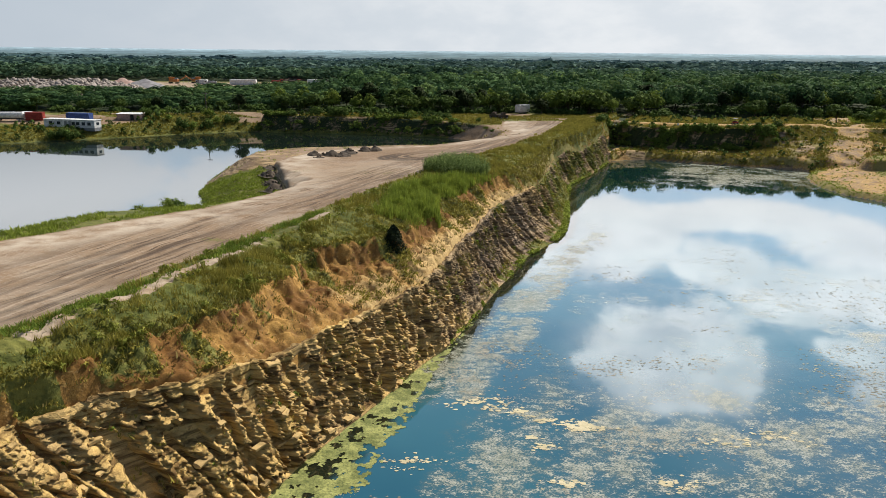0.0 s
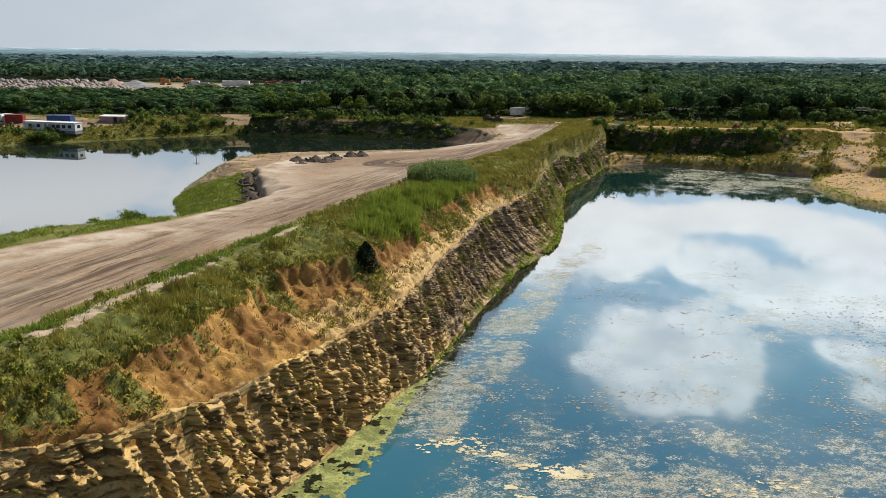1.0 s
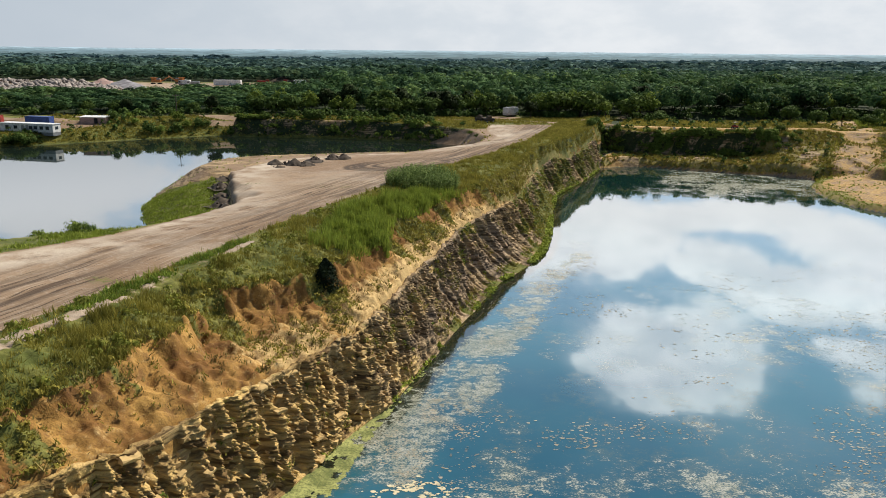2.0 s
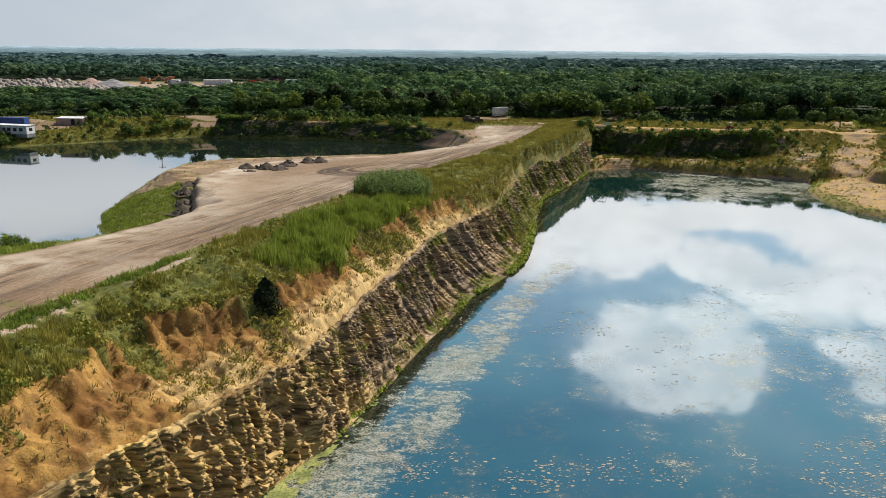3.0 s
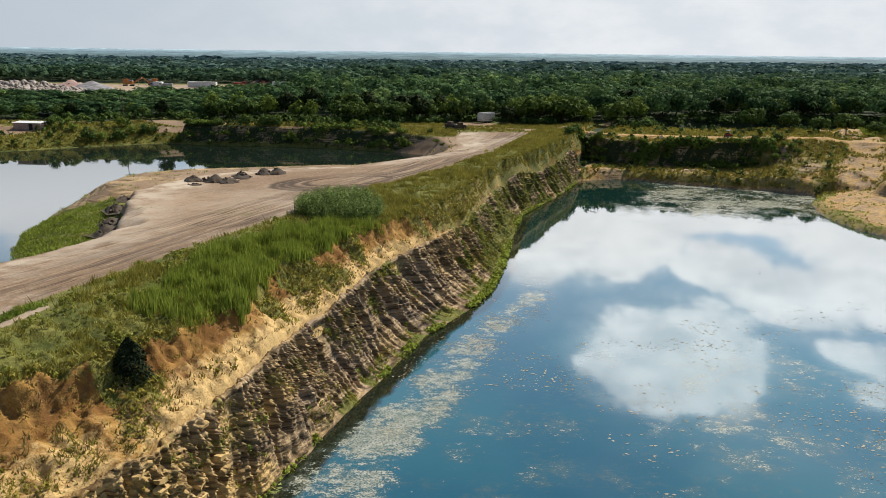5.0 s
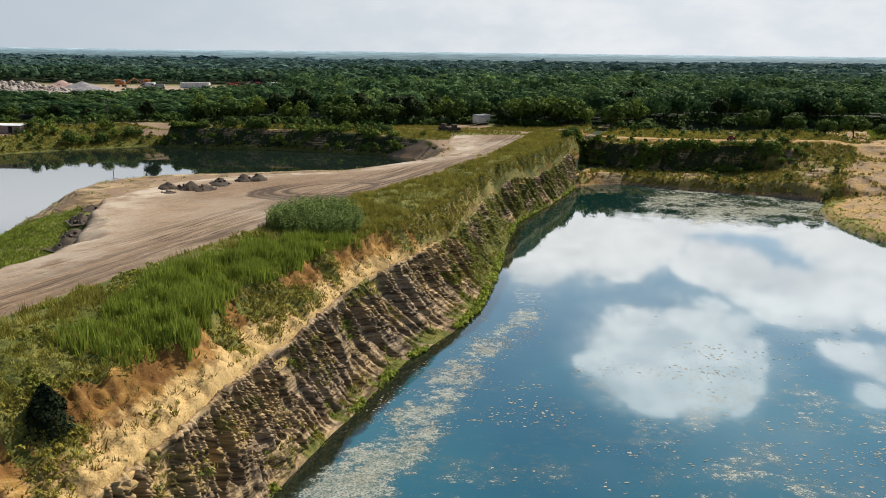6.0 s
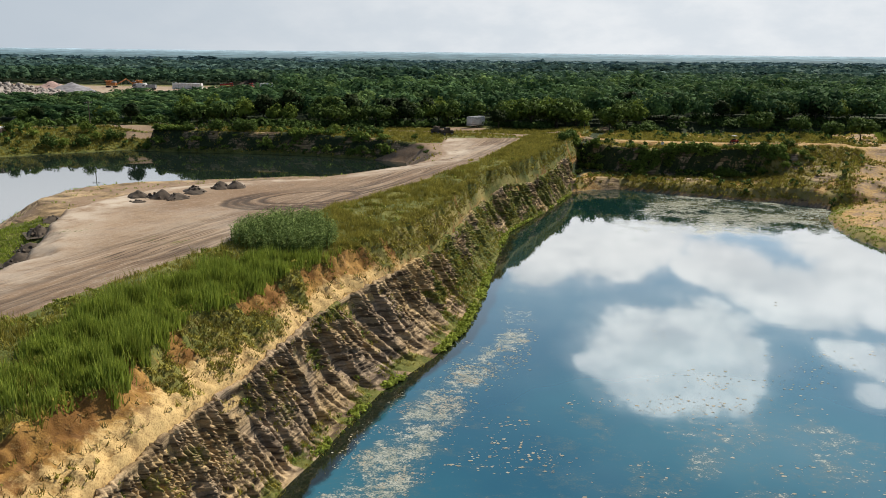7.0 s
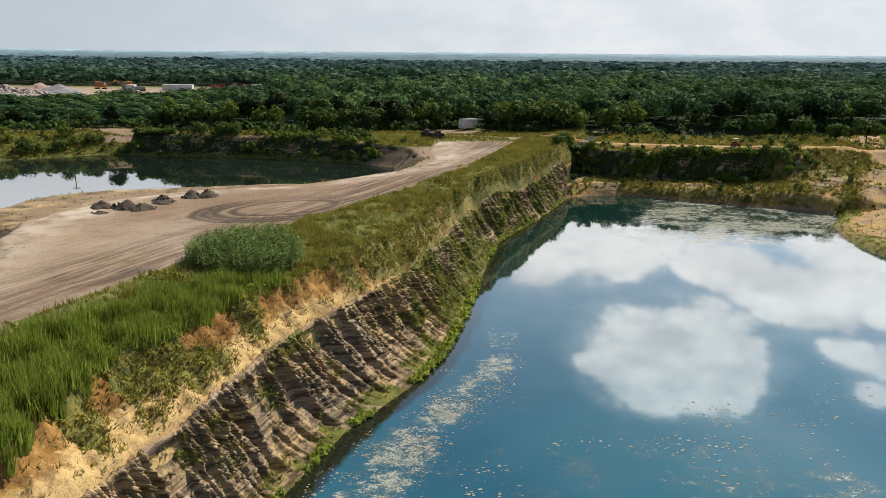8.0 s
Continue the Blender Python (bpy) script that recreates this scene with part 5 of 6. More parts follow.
clumps("brambles", ix[ok], iy[ok], ih[ok], r, 34, 1.5, 0.15, M_LEAF[1], "green ivy and brambles on the far rock faces")
# brush under the edge of the woods
r = np.random.default_rng(44)
ux = r.uniform(-190, 200, 1500)
uy = np.interp(ux, [-190, -70, -30, 12, 22, 34, 40, 76, 96, 150, 200], [273, 266, 262, 262, 270, 268, 262, 259, 286, 286, 276]) + r.uniform(-1.5, 5.0, 1500)
uh, ucv = terrain(ux, uy)
ok = (fbm(ux, uy, 9.0, 3) > -0.25) & (ucv["lane"] < 0.2) & (ucv["d2"] > 1.5)
clumps("brush", ux[ok], uy[ok], uh[ok], r, 40, 2.6, 0.13, M_LEAF[0], "dark green brush under the edge of the woods")
# green fringe at the foot of the rock wall
x, y, h, r = scatter(6000, -0.9, 0.15, 60, 214, lambda x, y, h, cv: 0.9 * smooth(fbm(x * 0, y, 3.0, 3), -0.25, 0.2) * np.interp(y, [60, 90, 110, 214], [0.25, 0.4, 1, 1]), 41)
clumps("foot_weeds", x, y, np.maximum(h, WATER), r, 16, 0.5, 0.2, M_LUSH, "green weeds at the foot of the rock wall")


# ---- the stand of reeds by the road
def reed_stand():
    r = np.random.default_rng(77)
    n = 1500
    a, q = r.uniform(0, 6.283, n), np.sqrt(r.random(n))
    x, y = 2.4 + np.cos(a) * q * 5.6, 125.2 + np.sin(a) * q * 6.6
    x, y = x - 0.12 * (y - 125), y
    h = terrain(x, y)[0]
    v, out = [], []
    for i in range(n):
        tall = 2.75 * (0.7 + 0.4 * r.random()) * (1 - 0.25 * q[i] ** 4)
        lx, ly = r.normal(0, 0.09, 2) * tall
        b = np.array([x[i], y[i], h[i] - 0.05])
        t = b + np.array([lx, ly, tall])
        w = np.array([0.022, 0.0, 0])
        out.append([b - w, b + w, t])
        for j in range(9):
            f = 0.18 + 0.8 * (j + r.random()) / 9
            m = b + (t - b) * f
            aa = r.uniform(0, 6.283)
            ln = 0.55 * (1.15 - 0.5 * f)
            tip = m + np.array([math.cos(aa) * ln, math.sin(aa) * ln, ln * r.uniform(-0.1, 0.7)])
            side = np.array([-math.sin(aa), math.cos(aa), 0.4]) * 0.05
            out.append([m - side, m + side, tip])
    v = np.array(out).reshape(-1, 3)
    return tagged(new("reeds", mesh_of("reeds", v, tris(len(v) // 3), M_REED)), "dense stand of tall green reeds beside the road", "reeds", kind="stuff")


reed_stand()


# ---- floating algae
def flakes(name, x, y, size, r, material, label, z=0.006):
    n = len(x)
    k = 7
    a = np.linspace(0, 6.283, k, endpoint=False)[None] + r.uniform(0, 6.283, (n, 1))
    rad = size[:, None] * r.uniform(0.45, 1.25, (n, k))
    st = r.uniform(0.5, 1.0, (n, 1))
    vx, vy = x[:, None] + np.cos(a) * rad * 1.3, y[:, None] + np.sin(a) * rad * st
    v = np.stack([vx, vy, np.full((n, k), WATER + z) + r.uniform(0, 0.01, (n, 1))], -1).reshape(-1, 3)
    return tagged(new(name, mesh_of(name, v, np.arange(n * k).reshape(n, k), material)), label, "algae", kind="stuff")


def on_lake(n, u0, u1, y0, y1, density, seed):
    r = np.random.default_rng(seed)
    u, y = r.uniform(u0, u1, n), r.uniform(y0, y1, n)
    x = u + np.interp(y, W_Y, W_X)
    keep = r.random(n) < density(u, x, y)
    return x[keep], y[keep], r


def d_mat(u, x, y):
    w = np.interp(y, [36, 48, 55, 63, 70, 76, 100, 214], [7, 6.2, 5.0, 3.4, 1.6, 0.7, 0.6, 0.6])
    return smooth(u, w * 1.1, w * 0.75) * smooth(fbm(x, y, 1.2, 3), -0.65, -0.05) * np.interp(y, [68, 80, 84, 214], [1, 0.3, 0.0, 0.0])


def algae_mat():
    """A thin ragged skin of algae along the foot of the wall."""
    g = 0.13
    ya, ua = np.arange(22, 214, g), np.arange(-0.5, 7, g)
    Y, U = np.meshgrid(ya, ua, indexing="ij")
    r = np.random.default_rng(51)
    Y2, U2 = Y + r.uniform(-0.06, 0.06, Y.shape), U + r.uniform(-0.06, 0.06, Y.shape)
    X = U2 + np.interp(Y2, W_Y, W_X)
    spread = d_mat(U2, X, Y2)
    keep = ((spread > 0.03) & (spread + 0.95 * fbm(X, Y2, 0.6, 3) > 0.45))[:-1, :-1]
    ids = np.arange(X.size).reshape(X.shape)
    q = np.stack([ids[:-1, :-1], ids[1:, :-1], ids[1:, 1:], ids[:-1, 1:]], -1)[keep]
    lift = WATER + 0.01 + 0.025 * r.random(X.shape)
    k = Mat("green_algae_skin")
    c = k.mix(k.step(k.noise(0.8, 5, 0.7), 0.35, 0.65), (0.13, 0.15, 0.04), (0.36, 0.37, 0.12))
    c = k.mix(k.math("MULTIPLY", k.step(k.noise(5.0, 4, 0.7), 0.45, 0.65), 0.7), c, (0.06, 0.075, 0.025))
    k.bump(k.noise(6.0, 4), 0.8, 0.05)
    used_v, inv = np.unique(q, return_inverse=True)
    v = np.stack([X, Y2, lift], -1).reshape(-1, 3)[used_v]
    return tagged(new("algae_mat", mesh_of("algae_mat", v, inv.reshape(q.shape), k.done(c, 0.8))), "yellow-green algae mat along the rock wall's foot", "algae", kind="stuff")


algae_mat()


def d_band(u, x, y):
    w = smooth(np.abs(u - np.interp(y, [60, 80, 100, 120, 140, 170], [6, 5.5, 5.0, 5.0, 3, 3]) - 2.5 * row_fbm(y, 5, 18.0, 2)), 5.0, 1.0)
    return w * smooth(fbm(x, y * 0.8, 4.0, 5) + 0.5 * fbm(x * 0.6, y, 0.9, 3), 0.0, 0.4) * np.interp(y, [62, 72, 95, 125, 145, 170], [1, 1, 0.8, 0.75, 0.5, 0.2])


x, y, r = on_lake(60000, 0, 15, 62, 132, d_band, 52)
flakes("algae_drift", x, y, 0.025 + 0.09 * r.random(len(x)) ** 3, r, M_ALGAE, "pale drifting algae scraps on the lake")


def d_open(u, x, y):
    return 0.7 * smooth(fbm(x * 0.6, y, 5.0, 5), -0.05, 0.5) * np.interp(y, [36, 50, 66, 74, 90, 110, 125, 150], [1, 1, 0.9, 0.6, 0.5, 0.35, 0.05, 0.0])


x, y, r = on_lake(120000, 4, 60, 36, 150, d_open, 53)
flakes("algae_scraps", x, y, 0.03 + 0.13 * r.random(len(x)) ** 3, r, M_ALGAE, "scattered pale algae scraps on open water", 0.012)
# the larger cream-coloured rafts
xs, ys_, sz = [], [], []
r = np.random.default_rng(54)
for cx, cy, n, sp in ((7.6, 60.0, 60, 0.55), (3.7, 61.5, 40, 1.0), (12.2, 57.5, 45, 0.8), (9.3, 58.4, 20, 0.32), (7.7, 55.5, 14, 0.22), (8.6, 54.0, 22, 0.36), (28.2, 55.4, 24, 1.2), (24.0, 55.3, 16, 0.8), (17.7, 48.6, 20, 0.9), (9.3, 48.5, 20, 0.6), (-2.1, 51.4, 16, 0.8)):
    n = n * 14
    px, py = r.normal(0, 1, n) * sp * 1.3, r.normal(0, 1, n) * sp * 0.62
    ok = fbm(px + cx * 5, py * 1.6 + cy, sp * 1.3, 4) > 0.0
    px, py = px[ok], py[ok]
    n = len(px)
    xs.append(cx + px)
    ys_.append(cy + py)
    sz.append(0.04 + 0.16 * r.random(n) ** 2)
M_RAFT = leafy("pale_algae", (0.50, 0.46, 0.30), (0.66, 0.61, 0.44), 0.5, 0.0)
flakes("algae_rafts", np.concatenate(xs), np.concatenate(ys_), np.concatenate(sz), r, M_RAFT, "cream-coloured algae rafts on the lake", 0.02)


# ---------------------------------------------------------------- things
def wheel(parent, x, y, r, w, material=M_DARK):
    tyre = part("wheel", rod(bmesh.new(), (x, y - w / 2, r), (x, y + w / 2, r), r, r, 16), material, parent)
    part("rim", rod(bmesh.new(), (x, y - w / 2 - 0.01, r), (x, y + w / 2 + 0.01, r), r * 0.55, r * 0.55, 12), M_GREY, tyre)
    return tyre


def travel_trailer(x, y, turn):
    t = thing("travel_trailer", "white box travel trailer parked at the edge of the woods", "trailer", (x, y, height(x, y)), turn)
    body = boxed("body", M_WHITE, t, -2.7, 2.7, -1.15, 1.15, 0.65, 3.1, bevel=0.12)
    boxed("roof", M_GREY, t, -2.6, 2.6, -1.05, 1.05, 3.1, 3.18)
    boxed("stripe", M_GREY, t, -2.71, 2.71, -1.165, 1.165, 0.95, 1.1)
    boxed("chassis", M_DARK, t, -2.6, 3.6, -0.5, 0.5, 0.45, 0.66)
    boxed("front", M_DARK, t, 2.66, 2.72, -0.9, 0.9, 1.4, 2.7)
    for a in (-0.45, 0.45):
        for b in (-1.0, 1.0):
            wheel(t, a, b, 0.38, 0.24)
    return t


travel_trailer(28.3, 266.6, 42)


def mobile_office(x, y, z, turn, length=18.0):
    t = thing("mobile_office", "long white mobile office with dark windows and flat roof", "mobile office", (x, y, z), turn)
    boxed("body", M_WHITE, t, -length / 2, length / 2, -1.6, 1.6, 0.35, 2.6, bevel=0.05)
    boxed("roof", M_WHITE, t, -length / 2 - 0.15, length / 2 + 0.15, -1.75, 1.75, 2.6, 2.75, bevel=0.04)
    boxed("skirting", M_GREY, t, -length / 2 + 0.05, length / 2 - 0.05, -1.52, 1.52, -0.6, 0.35)
    for a in (-6.5, -3.6, 1.6, 3.2, 5.2, 7.2):
        w = boxed("window", M_GLASS, t, a - 0.55, a + 0.55, -1.64, -1.59, 1.15, 2.0)
        boxed("window_frame", M_GREY, w, a - 0.62, a + 0.62, -1.625, -1.595, 1.08, 2.07)
    for a in (-1.2, 0.4):
        boxed("door", M_GREY, t, a - 0.45, a + 0.45, -1.65, -1.59, 0.4, 2.3)
    boxed("window", M_GLASS, t, length / 2 - 0.02, length / 2 + 0.03, -0.6, 0.6, 1.15, 2.0)
    st = boxed("steps", M_TIMBER, t, -1.7, -0.7, -2.6, -1.62, -0.4, 0.1)
    boxed("step", M_TIMBER, st, -1.7, -0.7, -2.2, -1.62, 0.1, 0.3)
    return t


mobile_office(-113.6, 230.5, height(-113.6, 230.5), -14)


def container(name, material, label, x, y, turn, length, h=2.6, w=2.44):
    t = thing(name, label, "container", (x, y, height(x, y)), turn)
    boxed("body", material, t, -length / 2, length / 2, -w / 2, w / 2, 0.1, h, bevel=0.03)
    for k in range(int(length / 0.6)):
        a = -length / 2 + 0.3 + 0.6 * k
        boxed("rib", material, t, a - 0.12, a + 0.12, -w / 2 - 0.04, -w / 2 + 0.01, 0.25, h - 0.15)
    boxed("roof", material, t, -length / 2 - 0.03, length / 2 + 0.03, -w / 2 - 0.03, w / 2 + 0.03, h, h + 0.07)
    boxed("door", material, t, length / 2, length / 2 + 0.05, -w / 2 + 0.1, w / 2 - 0.1, 0.2, h - 0.1)
    for a in (-length / 2 + 0.1, length / 2 - 0.2):
        for b in (-w / 2, w / 2 - 0.1):
            boxed("foot", M_GREY, t, a, a + 0.1, b, b + 0.1, -0.2, 0.1)
    return t


container("shipping_container", M_BLUE, "blue steel shipping container behind the mobile office", -116.0, 240.5, -10, 8.0, 2.9)
container("shipping_container", M_RED, "dark red steel container beside the yard track", -131.5, 243.0, 6, 5.2, 2.6)
container("storage_box", M_WHITE, "small white storage box beside a red container", -135.5, 245.5, 0, 2.6, 2.4, 2.2)


def tank_trailer(x, y, turn):
    t = thing("tank_trailer", "long white cylindrical tank trailer parked in the yard", "tank trailer", (x, y, height(x, y)), turn)
    bm = rod(bmesh.new(), (-4.8, 0, 1.9), (4.8, 0, 1.9), 1.05, 1.05, 24)
    for s_ in (-1, 1):
        rod(bm, (4.8 * s_, 0, 1.9), (5.2 * s_, 0, 1.9), 1.05, 0.6, 24)
    part("tank", bm, M_WHITE, t)
    boxed("chassis", M_DARK, t, -4.6, 4.6, -0.5, 0.5, 0.6, 0.9)
    boxed("walkway", M_GREY, t, -2.0, 2.0, -0.25, 0.25, 2.93, 3.0)
    for a in (-4.0, -2.9):
        for b in (-0.95, 0.95):
            wheel(t, a, b, 0.5, 0.28)
    boxed("landing_leg", M_GREY, t, 3.3, 3.5, -0.6, 0.6, 0, 0.7)
    return t


tank_trailer(-139.5, 241.5, 4)


def low_shed(x, y, turn):
    t = thing("shed", "low faded pink metal shed among shrubs", "shed", (x, y, height(x, y)), turn)
    for a, b, c, d in ((-4, 4, -1.6, -1.5), (-4, 4, 1.5, 1.6), (-4, -3.9, -1.5, 1.5), (3.9, 4, -1.5, 1.5)):
        boxed("wall", M_PINK, t, a, b, c, d, -0.2, 1.9)
    bm = bmesh.new()
    box(bm, -4.2, 4.2, -1.85, 1.85, 1.9, 2.0)
    for v in bm.verts:
        v.co.z += 0.25 if v.co.y > 0 else 0
    part("roof", bm, M_WHITE, t, "pale sheet roof")
    boxed("door", M_DARK, t, 0.5, 1.6, -1.64, -1.59, 0, 1.7)
    return t


low_shed(-102.0, 246.5, -4)


def slab_mesh(seed, material=M_ROCKP):
    r = random.Random(seed)
    bm = bmesh.new()
    bmesh.ops.create_cube(bm, size=1)
    bmesh.ops.subdivide_edges(bm, edges=bm.edges[:], cuts=1)
    for v in bm.verts:
        n = v.co.normalized() * 0.5
        v.co = v.co.lerp(n * 1.15, 0.35) + Vector((r.uniform(-1, 1), r.uniform(-1, 1), r.uniform(-1, 1))) * 0.09
    me = bpy.data.meshes.new("rock_slab")
    bm.to_mesh(me)
    bm.free()
    me.materials.append(material)
    return me


LUMPS = [slab_mesh(200 + k, M_SPOIL if k < 4 else M_GRAVEL) for k in range(8)]


# ---- heaps
def heap(name, label, x, y, rx, ry, h, material, seed, category="heap", stones=40, group=""):
    """A loose heap with lumps on its skin, and its larger stones."""
    r = np.random.default_rng(seed)
    t = thing(name, label, category, (x, y, height(x, y)), r.uniform(0, 360), group)
    n = 26
    g = np.linspace(-1.25, 1.25, n)
    X, Y = np.meshgrid(g, g)
    q = np.hypot(X, Y) + 0.25 * fbm(X * rx + seed * 7, Y * ry, rx * 0.5, 3)
    z = h * np.clip(1 - q, -0.25, 1) ** 1.0 + 0.12 * h * fbm(X * rx, Y * ry + seed, 0.6, 3)
    z = np.where(q > 1, -0.25, z)
    ids = np.arange(n * n).reshape(n, n)
    f = np.stack([ids[:-1, :-1], ids[:-1, 1:], ids[1:, 1:], ids[1:, :-1]], -1).reshape(-1, 4)
    c = new("mound", mesh_of("mound", np.stack([X * rx, Y * ry, z], -1).reshape(-1, 3), f, material))
    c.parent = t
    for k in range(min(stones, 12)):
        a, d = r.uniform(0, 6.283), r.random() ** 0.7 * 1.05
        px, py = math.cos(a) * d * rx, math.sin(a) * d * ry
        s_ = r.uniform(0.10, 0.24) * min(1.6, 0.6 + h * 0.3)
        st = new("stone", LUMPS[k % 4] if material is M_SPOIL else LUMPS[4 + k % 4])
        st.parent = t
        st.matrix_local = pose(px, py, h * max(0, 1 - d) * 0.95, r.uniform(0, 90), r.uniform(0, 90), r.uniform(0, 90)) @ Matrix.Diagonal((s_ * 2.8, s_ * 2, s_ * 1.6, 1))
    return t


for k, (x, y, rx, ry, h) in enumerate([(-27.5, 160.3, 1.9, 1.6, 1.05), (-23.8, 160.0, 2.5, 2.0, 1.35), (-21.3, 159.4, 2.0, 1.5, 1.0), (-20.6, 165.5, 2.8, 1.8, 0.9), (-17.6, 169.5, 1.9, 1.6, 1.2), (-15.3, 170.0, 1.8, 1.5, 1.2), (-25.8, 155.8, 1.1, 0.8, 0.35)]):
    heap("spoil_heap", "dark heap of dumped soil and stones on the dirt", x, y, rx, ry, h, M_SPOIL, 100 + k, group="heaps at the plateau's edge")
for k, (x, y, rx, ry, h) in enumerate([(-24.6, 118.6, 1.8, 1.3, 1.3), (-26.0, 122.4, 1.6, 2.0, 1.2), (-28.0, 127.0, 1.7, 2.2, 1.3), (-29.8, 132.0, 1.6, 2.2, 1.2), (-31.6, 137.0, 1.6, 2.0, 1.0), (-33.2, 142.0, 1.4, 1.8, 0.9), (-34.6, 148.0, 1.5, 1.8, 0.8)]):
    heap("gravel_bank", "dark rough gravel tipped over the plateau's edge", x, y, rx, ry, h, M_SPOIL, 140 + k, group="gravel tipped at the edge")
heap("gravel_heap", "large grey cone of crushed gravel in the yard", -166, 425, 15, 11, 4.5, M_GRAVEL, 120, stones=20)
heap("sand_heap", "pinkish heap of crushed stone in the yard", -190, 452, 12, 9, 4.0, M_PINK, 121, stones=20)
heap("soil_heap", "long low brown heap beyond the yard", -100, 520, 22, 9, 3.5, M_SPOIL, 122, stones=20)
heap("soil_heap", "long low brown heap beyond the yard", -62, 530, 16, 8, 3.0, M_SPOIL, 123, stones=20)


def rubble(x0, x1, y0, y1, n, seed, high):
    """A field of broken concrete: tilted slabs and lumps."""
    r = np.random.default_rng(seed)
    cube = np.array([(a, b, c) for a in (-1, 1) for b in (-1, 1) for c in (-1, 1)], float)
    fq = np.array([(0, 1, 3, 2), (4, 6, 7, 5), (0, 4, 5, 1), (2, 3, 7, 6), (0, 2, 6, 4), (1, 5, 7, 3)])
    v, f = [], []
    for i in range(n):
        x, y = r.uniform(x0, x1), r.uniform(y0, y1)
        d = max(abs((x - (x0 + x1) / 2) / (x1 - x0) * 2), abs((y - (y0 + y1) / 2) / (y1 - y0) * 2))
        z = (1 - d ** 2) * high * r.random() ** 0.5 * (0.6 + 0.4 * math.sin(x * 0.11 + 2))
        m = np.array(Euler(r.uniform(-0.8, 0.8, 3) * (1, 1, 4)).to_matrix())
        s_ = (0.35 + 1.1 * r.random() ** 2) * np.array([1, r.uniform(0.5, 1), r.uniform(0.25, 0.6)])
        v.append((cube * r.uniform(0.75, 1.1, (8, 3)) * s_) @ m.T + (x, y, 8.6 + z))
        f.append(fq + 8 * i)
    return tagged(new("rubble", mesh_of("rubble", np.concatenate(v), np.concatenate(f), M_CONC)), "heap of broken pale concrete slabs in the yard", "rubble", kind="stuff")


rubble(-212, -162, 346, 410, 3400, 61, 6.5)
rubble(-300, -216, 400, 460, 1500, 62, 4.5)


# ---- machines of the yard
def crusher(x, y, turn):
    t = thing("crusher", "orange rock crusher with hopper and sloping conveyor", "crusher", (x, y, height(x, y)), turn)
    boxed("body", M_ORANGE, t, -4, 4, -1.6, 1.6, 1.6, 4.2, bevel=0.15)
    bm = bmesh.new()
    box(bm, -4.5, 0.5, -2, 2, 4.2, 6.2)
    for v in bm.verts:
        if v.co.z < 5:
            v.co.x, v.co.y = -2 + (v.co.x + 2) * 0.5, v.co.y * 0.6
    part("hopper", bm, M_ORANGE, t)
    bm = rod(bmesh.new(), (3, 0, 2.0), (12.5, -1.0, 7.2), 0.55, 0.55, 4)
    belt = part("conveyor", bm, M_ORANGE, t)
    for a in (5.5, 9.0):
        part("strut", rod(bmesh.new(), (a, -0.4, 0), (a, -0.4, 2.0 + (a - 3) * 0.547), 0.12, 0.12, 6), M_GREY, belt)
    for a in (-3, 3):
        for b in (-1.3, 1.3):
            boxed("track", M_DARK, t, a - 1.4, a + 1.4, b - 0.3, b + 0.3, 0, 1.2, bevel=0.2)
    boxed("engine", M_GREY, t, 1.0, 3.8, -1.4, 1.4, 4.2, 5.4, bevel=0.1)
    part("exhaust", rod(bmesh.new(), (2, 1, 5.4), (2, 1, 6.3), 0.1, 0.1, 8), M_DARK, t)
    return t


for ob in (crusher(-166, 470, -8), crusher(-154, 476, 160)):
    ob.scale = (0.7, 0.7, 0.62)


def truck(x, y, turn, cab, load, label, h=2.6, length=7.0):
    t = thing("truck", label, "truck", (x, y, height(x, y)), turn)
    c = boxed("cab", cab, t, length / 2 - 2.0, length / 2, -1.2, 1.2, 0.8, 3.0, bevel=0.15)
    boxed("windscreen", M_GLASS, c, length / 2 - 0.05, length / 2 + 0.02, -1.0, 1.0, 1.9, 2.7)
    boxed("side_window", M_GLASS, c, length / 2 - 1.3, length / 2 - 0.4, -1.22, 1.22, 1.9, 2.6)
    boxed("chassis", M_DARK, t, -length / 2, length / 2, -0.45, 0.45, 0.6, 0.95)
    boxed("load_body", load, t, -length / 2, length / 2 - 2.2, -1.25, 1.25, 0.95, 0.95 + h, bevel=0.08)
    for a in (-length / 2 + 0.9, -length / 2 + 2.1, length / 2 - 1.0):
        for b in (-1.05, 1.05):
            wheel(t, a, b, 0.5, 0.3)
    return t


truck(-143, 452, 170, M_GREY, M_WHITE, "white box truck standing in the yard", 2.4)
truck(-137, 449, 185, M_WHITE, M_GREY, "grey truck with white cab in the yard", 1.6)
container("office_trailer", M_WHITE, "long white site trailer with ribbed sides", -121, 462, -3, 16.0, 3.0, 3.0)
truck(-102, 470, 10, M_RED, M_RED, "dark red dump truck parked in the yard", 1.5)
truck(-92, 474, 0, M_RED, M_SPOIL, "red truck with brown load body", 1.3)
truck(-80, 470, 20, M_WHITE, M_WHITE, "white mixer truck parked in the yard", 2.2)
truck(-66, 474, 5, M_DARK, M_SPOIL, "dark truck parked beyond the yard", 1.6)
truck(-58, 474, 5, M_DARK, M_DARK, "dark truck parked beyond the yard", 1.2)


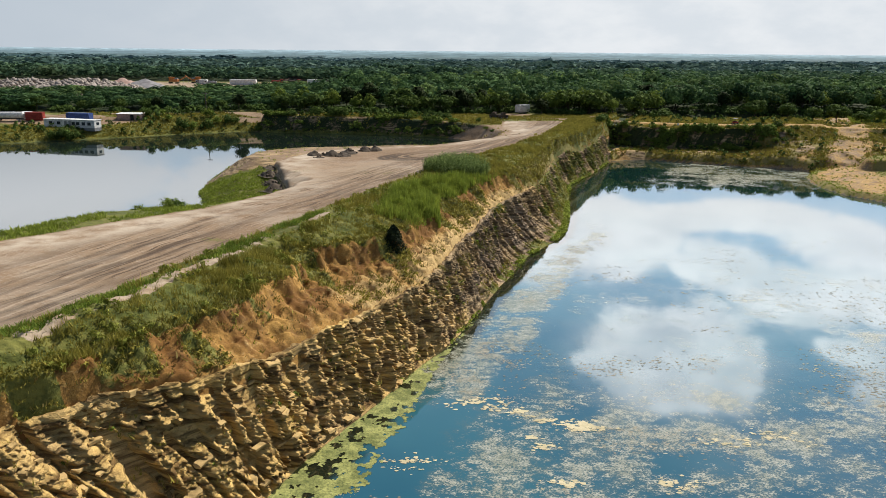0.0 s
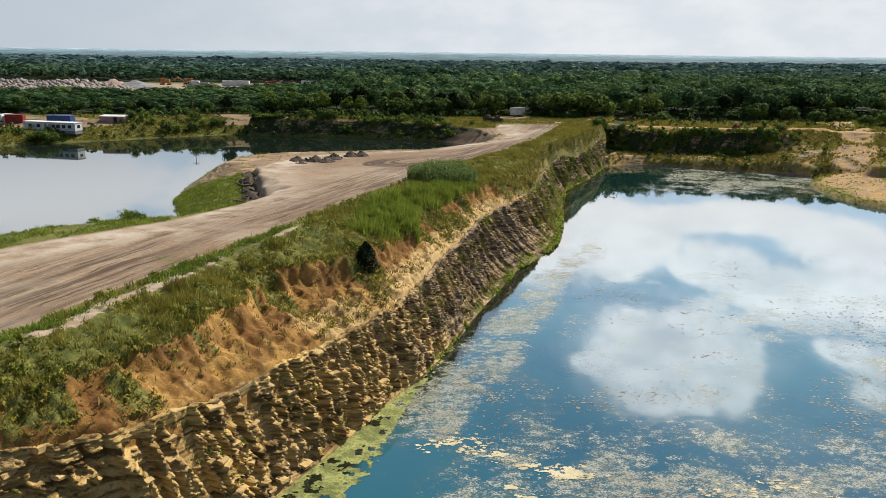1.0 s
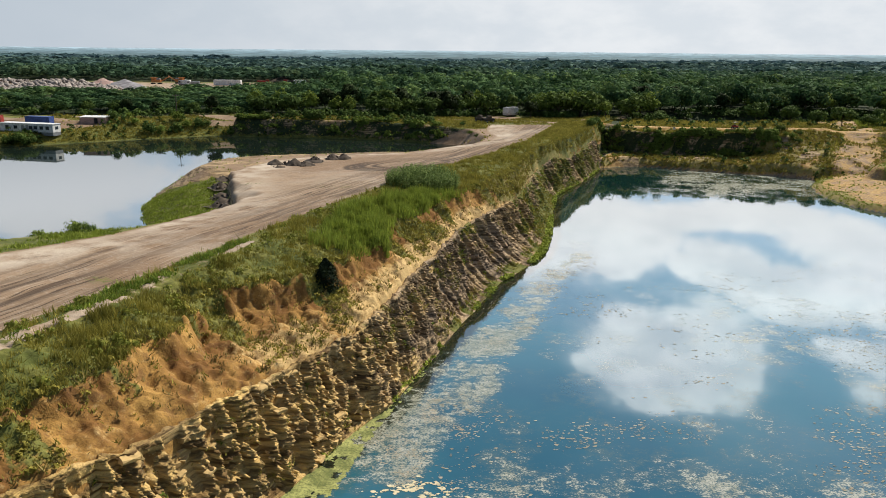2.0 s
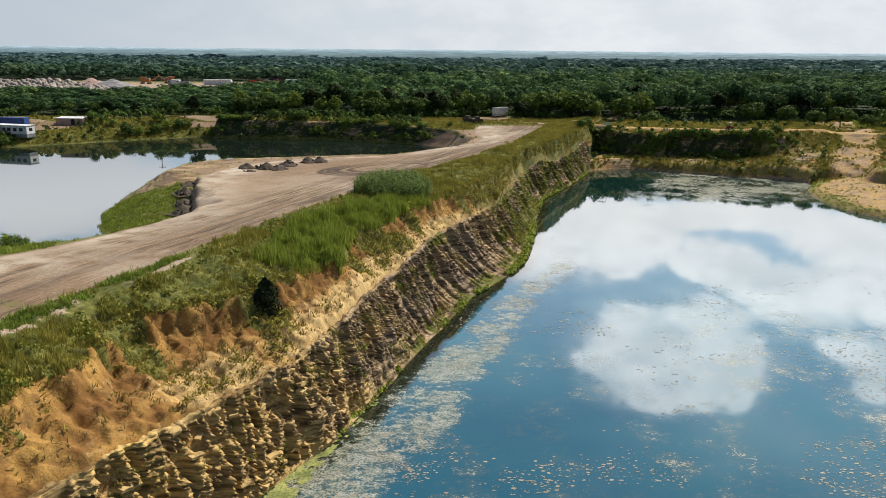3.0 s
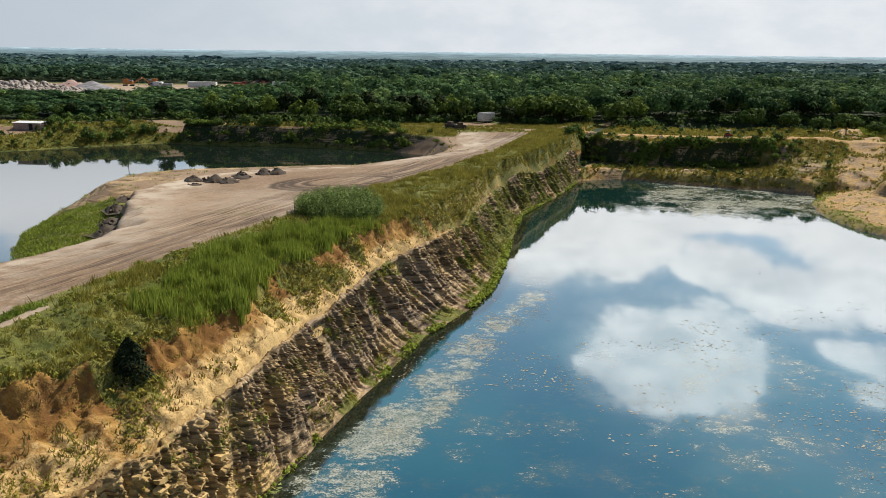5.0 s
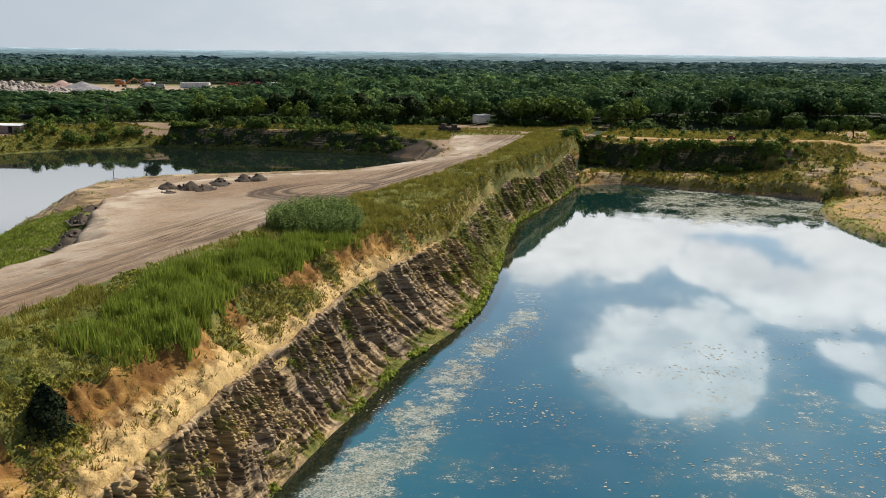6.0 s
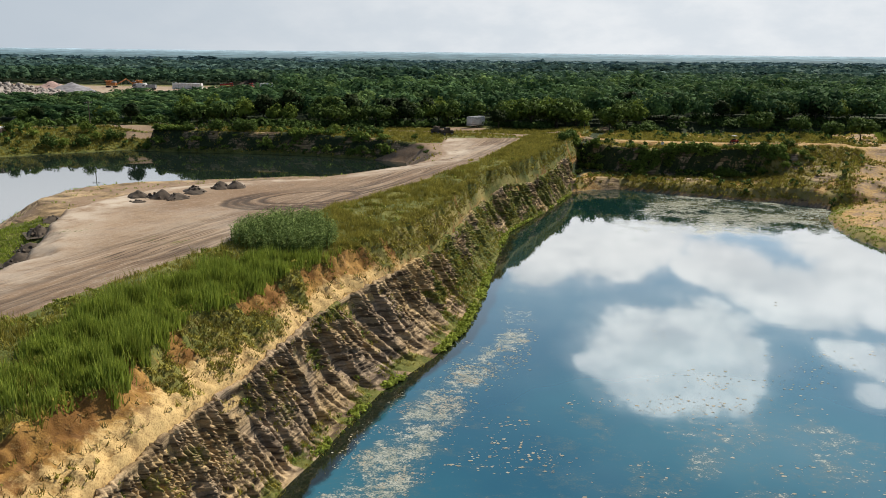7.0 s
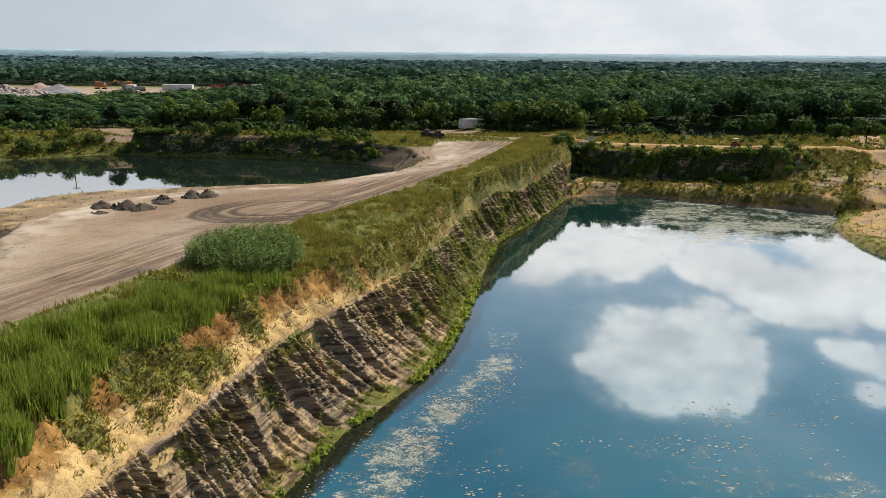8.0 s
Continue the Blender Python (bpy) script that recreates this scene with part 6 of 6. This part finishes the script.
def quad_bike(x, y, turn):
    t = thing("quad_bike", "small dark red quad bike with canopy on the lane", "quad bike", (x, y, height(x, y)), turn)
    boxed("body", M_RED, t, -0.9, 0.9, -0.5, 0.5, 0.45, 0.95, bevel=0.12)
    boxed("seat", M_DARK, t, -0.7, 0.1, -0.45, 0.45, 0.95, 1.15, bevel=0.05)
    boxed("canopy", M_GREY, t, -0.8, 0.5, -0.6, 0.6, 1.85, 1.93, bevel=0.02)
    for a in (-0.75, 0.45):
        for b in (-0.55, 0.55):
            part("post", rod(bmesh.new(), (a, b, 0.9), (a, b, 1.86), 0.03, 0.03, 6), M_DARK, t)
    for a in (-0.65, 0.65):
        for b in (-0.5, 0.5):
            wheel(t, a, b, 0.32, 0.25)
    return t


quad_bike(91.0, 233.0, 20)


def utility_pole(x, y, h):
    t = thing("utility_pole", "weathered timber utility pole with crossarm", "utility pole", (x, y, height(x, y)))
    part("pole", rod(bmesh.new(), (0, 0, -0.5), (0, 0, h), 0.15, 0.1, 8), M_TIMBER, t)
    arm = boxed("crossarm", M_TIMBER, t, -1.1, 1.1, -0.16, -0.06, h - 0.6, h - 0.45)
    for a in (-1.0, -0.4, 0.4, 1.0):
        part("insulator", rod(bmesh.new(), (a, -0.11, h - 0.45), (a, -0.11, h - 0.25), 0.05, 0.04, 6), M_WHITE, arm)
    return t


utility_pole(-82.5, 263.5, 7.0)


def sign(x, y, turn):
    t = thing("sign", "small blank white sign plate on a short post", "sign", (x, y, height(x, y)), turn)
    part("post", rod(bmesh.new(), (0, 0, -0.3), (0, 0, 1.0), 0.04, 0.04, 6), M_GREY, t)
    boxed("plate", M_WHITE, t, -0.35, 0.35, -0.06, -0.04, 0.45, 1.15)
    return t


sign(72.5, 230.6, 10)


def scrap_car(x, y, turn):
    t = thing("scrap_machine", "rusty brown old machine lying by the track", "scrap machine", (x, y, height(x, y)), turn)
    boxed("body", M_SPOIL, t, -1.6, 1.6, -0.8, 0.8, 0.5, 1.3, bevel=0.15)
    boxed("cab", M_SPOIL, t, -0.8, 0.6, -0.75, 0.75, 1.3, 2.0, bevel=0.12)
    for a in (-1.0, 1.0):
        for b in (-0.8, 0.8):
            wheel(t, a, b, 0.42, 0.25)
    return t


scrap_car(20.0, 247.0, 15)
scrap_car(17.2, 249.0, -30)


def litter(x, y):
    t = thing("plastic_sheet", "scrap of pale plastic lying on the grass", "plastic scrap", (x, y, height(x, y) + 0.45), 20)
    bm = bmesh.new()
    bmesh.ops.create_grid(bm, x_segments=5, y_segments=4, size=0.3)
    for v in bm.verts:
        v.co.z = 0.06 * math.sin(v.co.x * 15) + 0.05 * math.cos(v.co.y * 19)
    bmesh.ops.solidify(bm, geom=bm.faces[:], thickness=0.01)
    part("sheet", bm, M_WHITE, t)
    return t


litter(0.5, 108.0)


def distant_house(x, y, turn, w, wall=M_WHITE):
    t = thing("house", "small pale farmhouse among distant trees", "house", (x, y, height(x, y)), turn)
    boxed("wall", wall, t, -w / 2, w / 2, -4, 4, -1, 4.5)
    bm = bmesh.new()
    box(bm, -w / 2 - 0.4, w / 2 + 0.4, -4.6, 4.6, 4.5, 7.2)
    for v in bm.verts:
        if v.co.z > 6:
            v.co.y *= 0.05
    part("roof", bm, M_GREY, t)
    for a in (-w / 3, 0, w / 3):
        boxed("window", M_GLASS, t, a - 0.7, a + 0.7, -4.05, -3.98, 1.2, 2.8)
    return t


for x, y, w in ((-560, 1180, 16), (-480, 1020, 14), (-430, 860, 18), (-150, 1300, 30), (-135, 1320, 22), (330, 1500, 26), (640, 1450, 22), (-300, 980, 14)):
    distant_house(x, y, R.uniform(-20, 20), w)


# ---- loose slabs and blocks of the rock wall, the nearest stretch
SLABS = [slab_mesh(k) for k in range(8)]
r = np.random.default_rng(91)
for i in range(300):
    a, b = int(r.integers(30, 470)), int(r.integers(8, wall_x.shape[1] - 4))
    ob = new("rock_slab", SLABS[i % 8])
    s_ = r.uniform(0.3, 0.8)
    ob.matrix_world = pose(wall_x[a, b] - 0.08, wall_y[a, b], wall_z[a, b], r.normal(0, 7), r.normal(6, 7), -22 + r.normal(0, 15)) @ Matrix.Diagonal((s_ * 0.9, s_ * r.uniform(1.0, 1.9), s_ * r.uniform(0.28, 0.5), 1))
    ob.parent = wall_ob
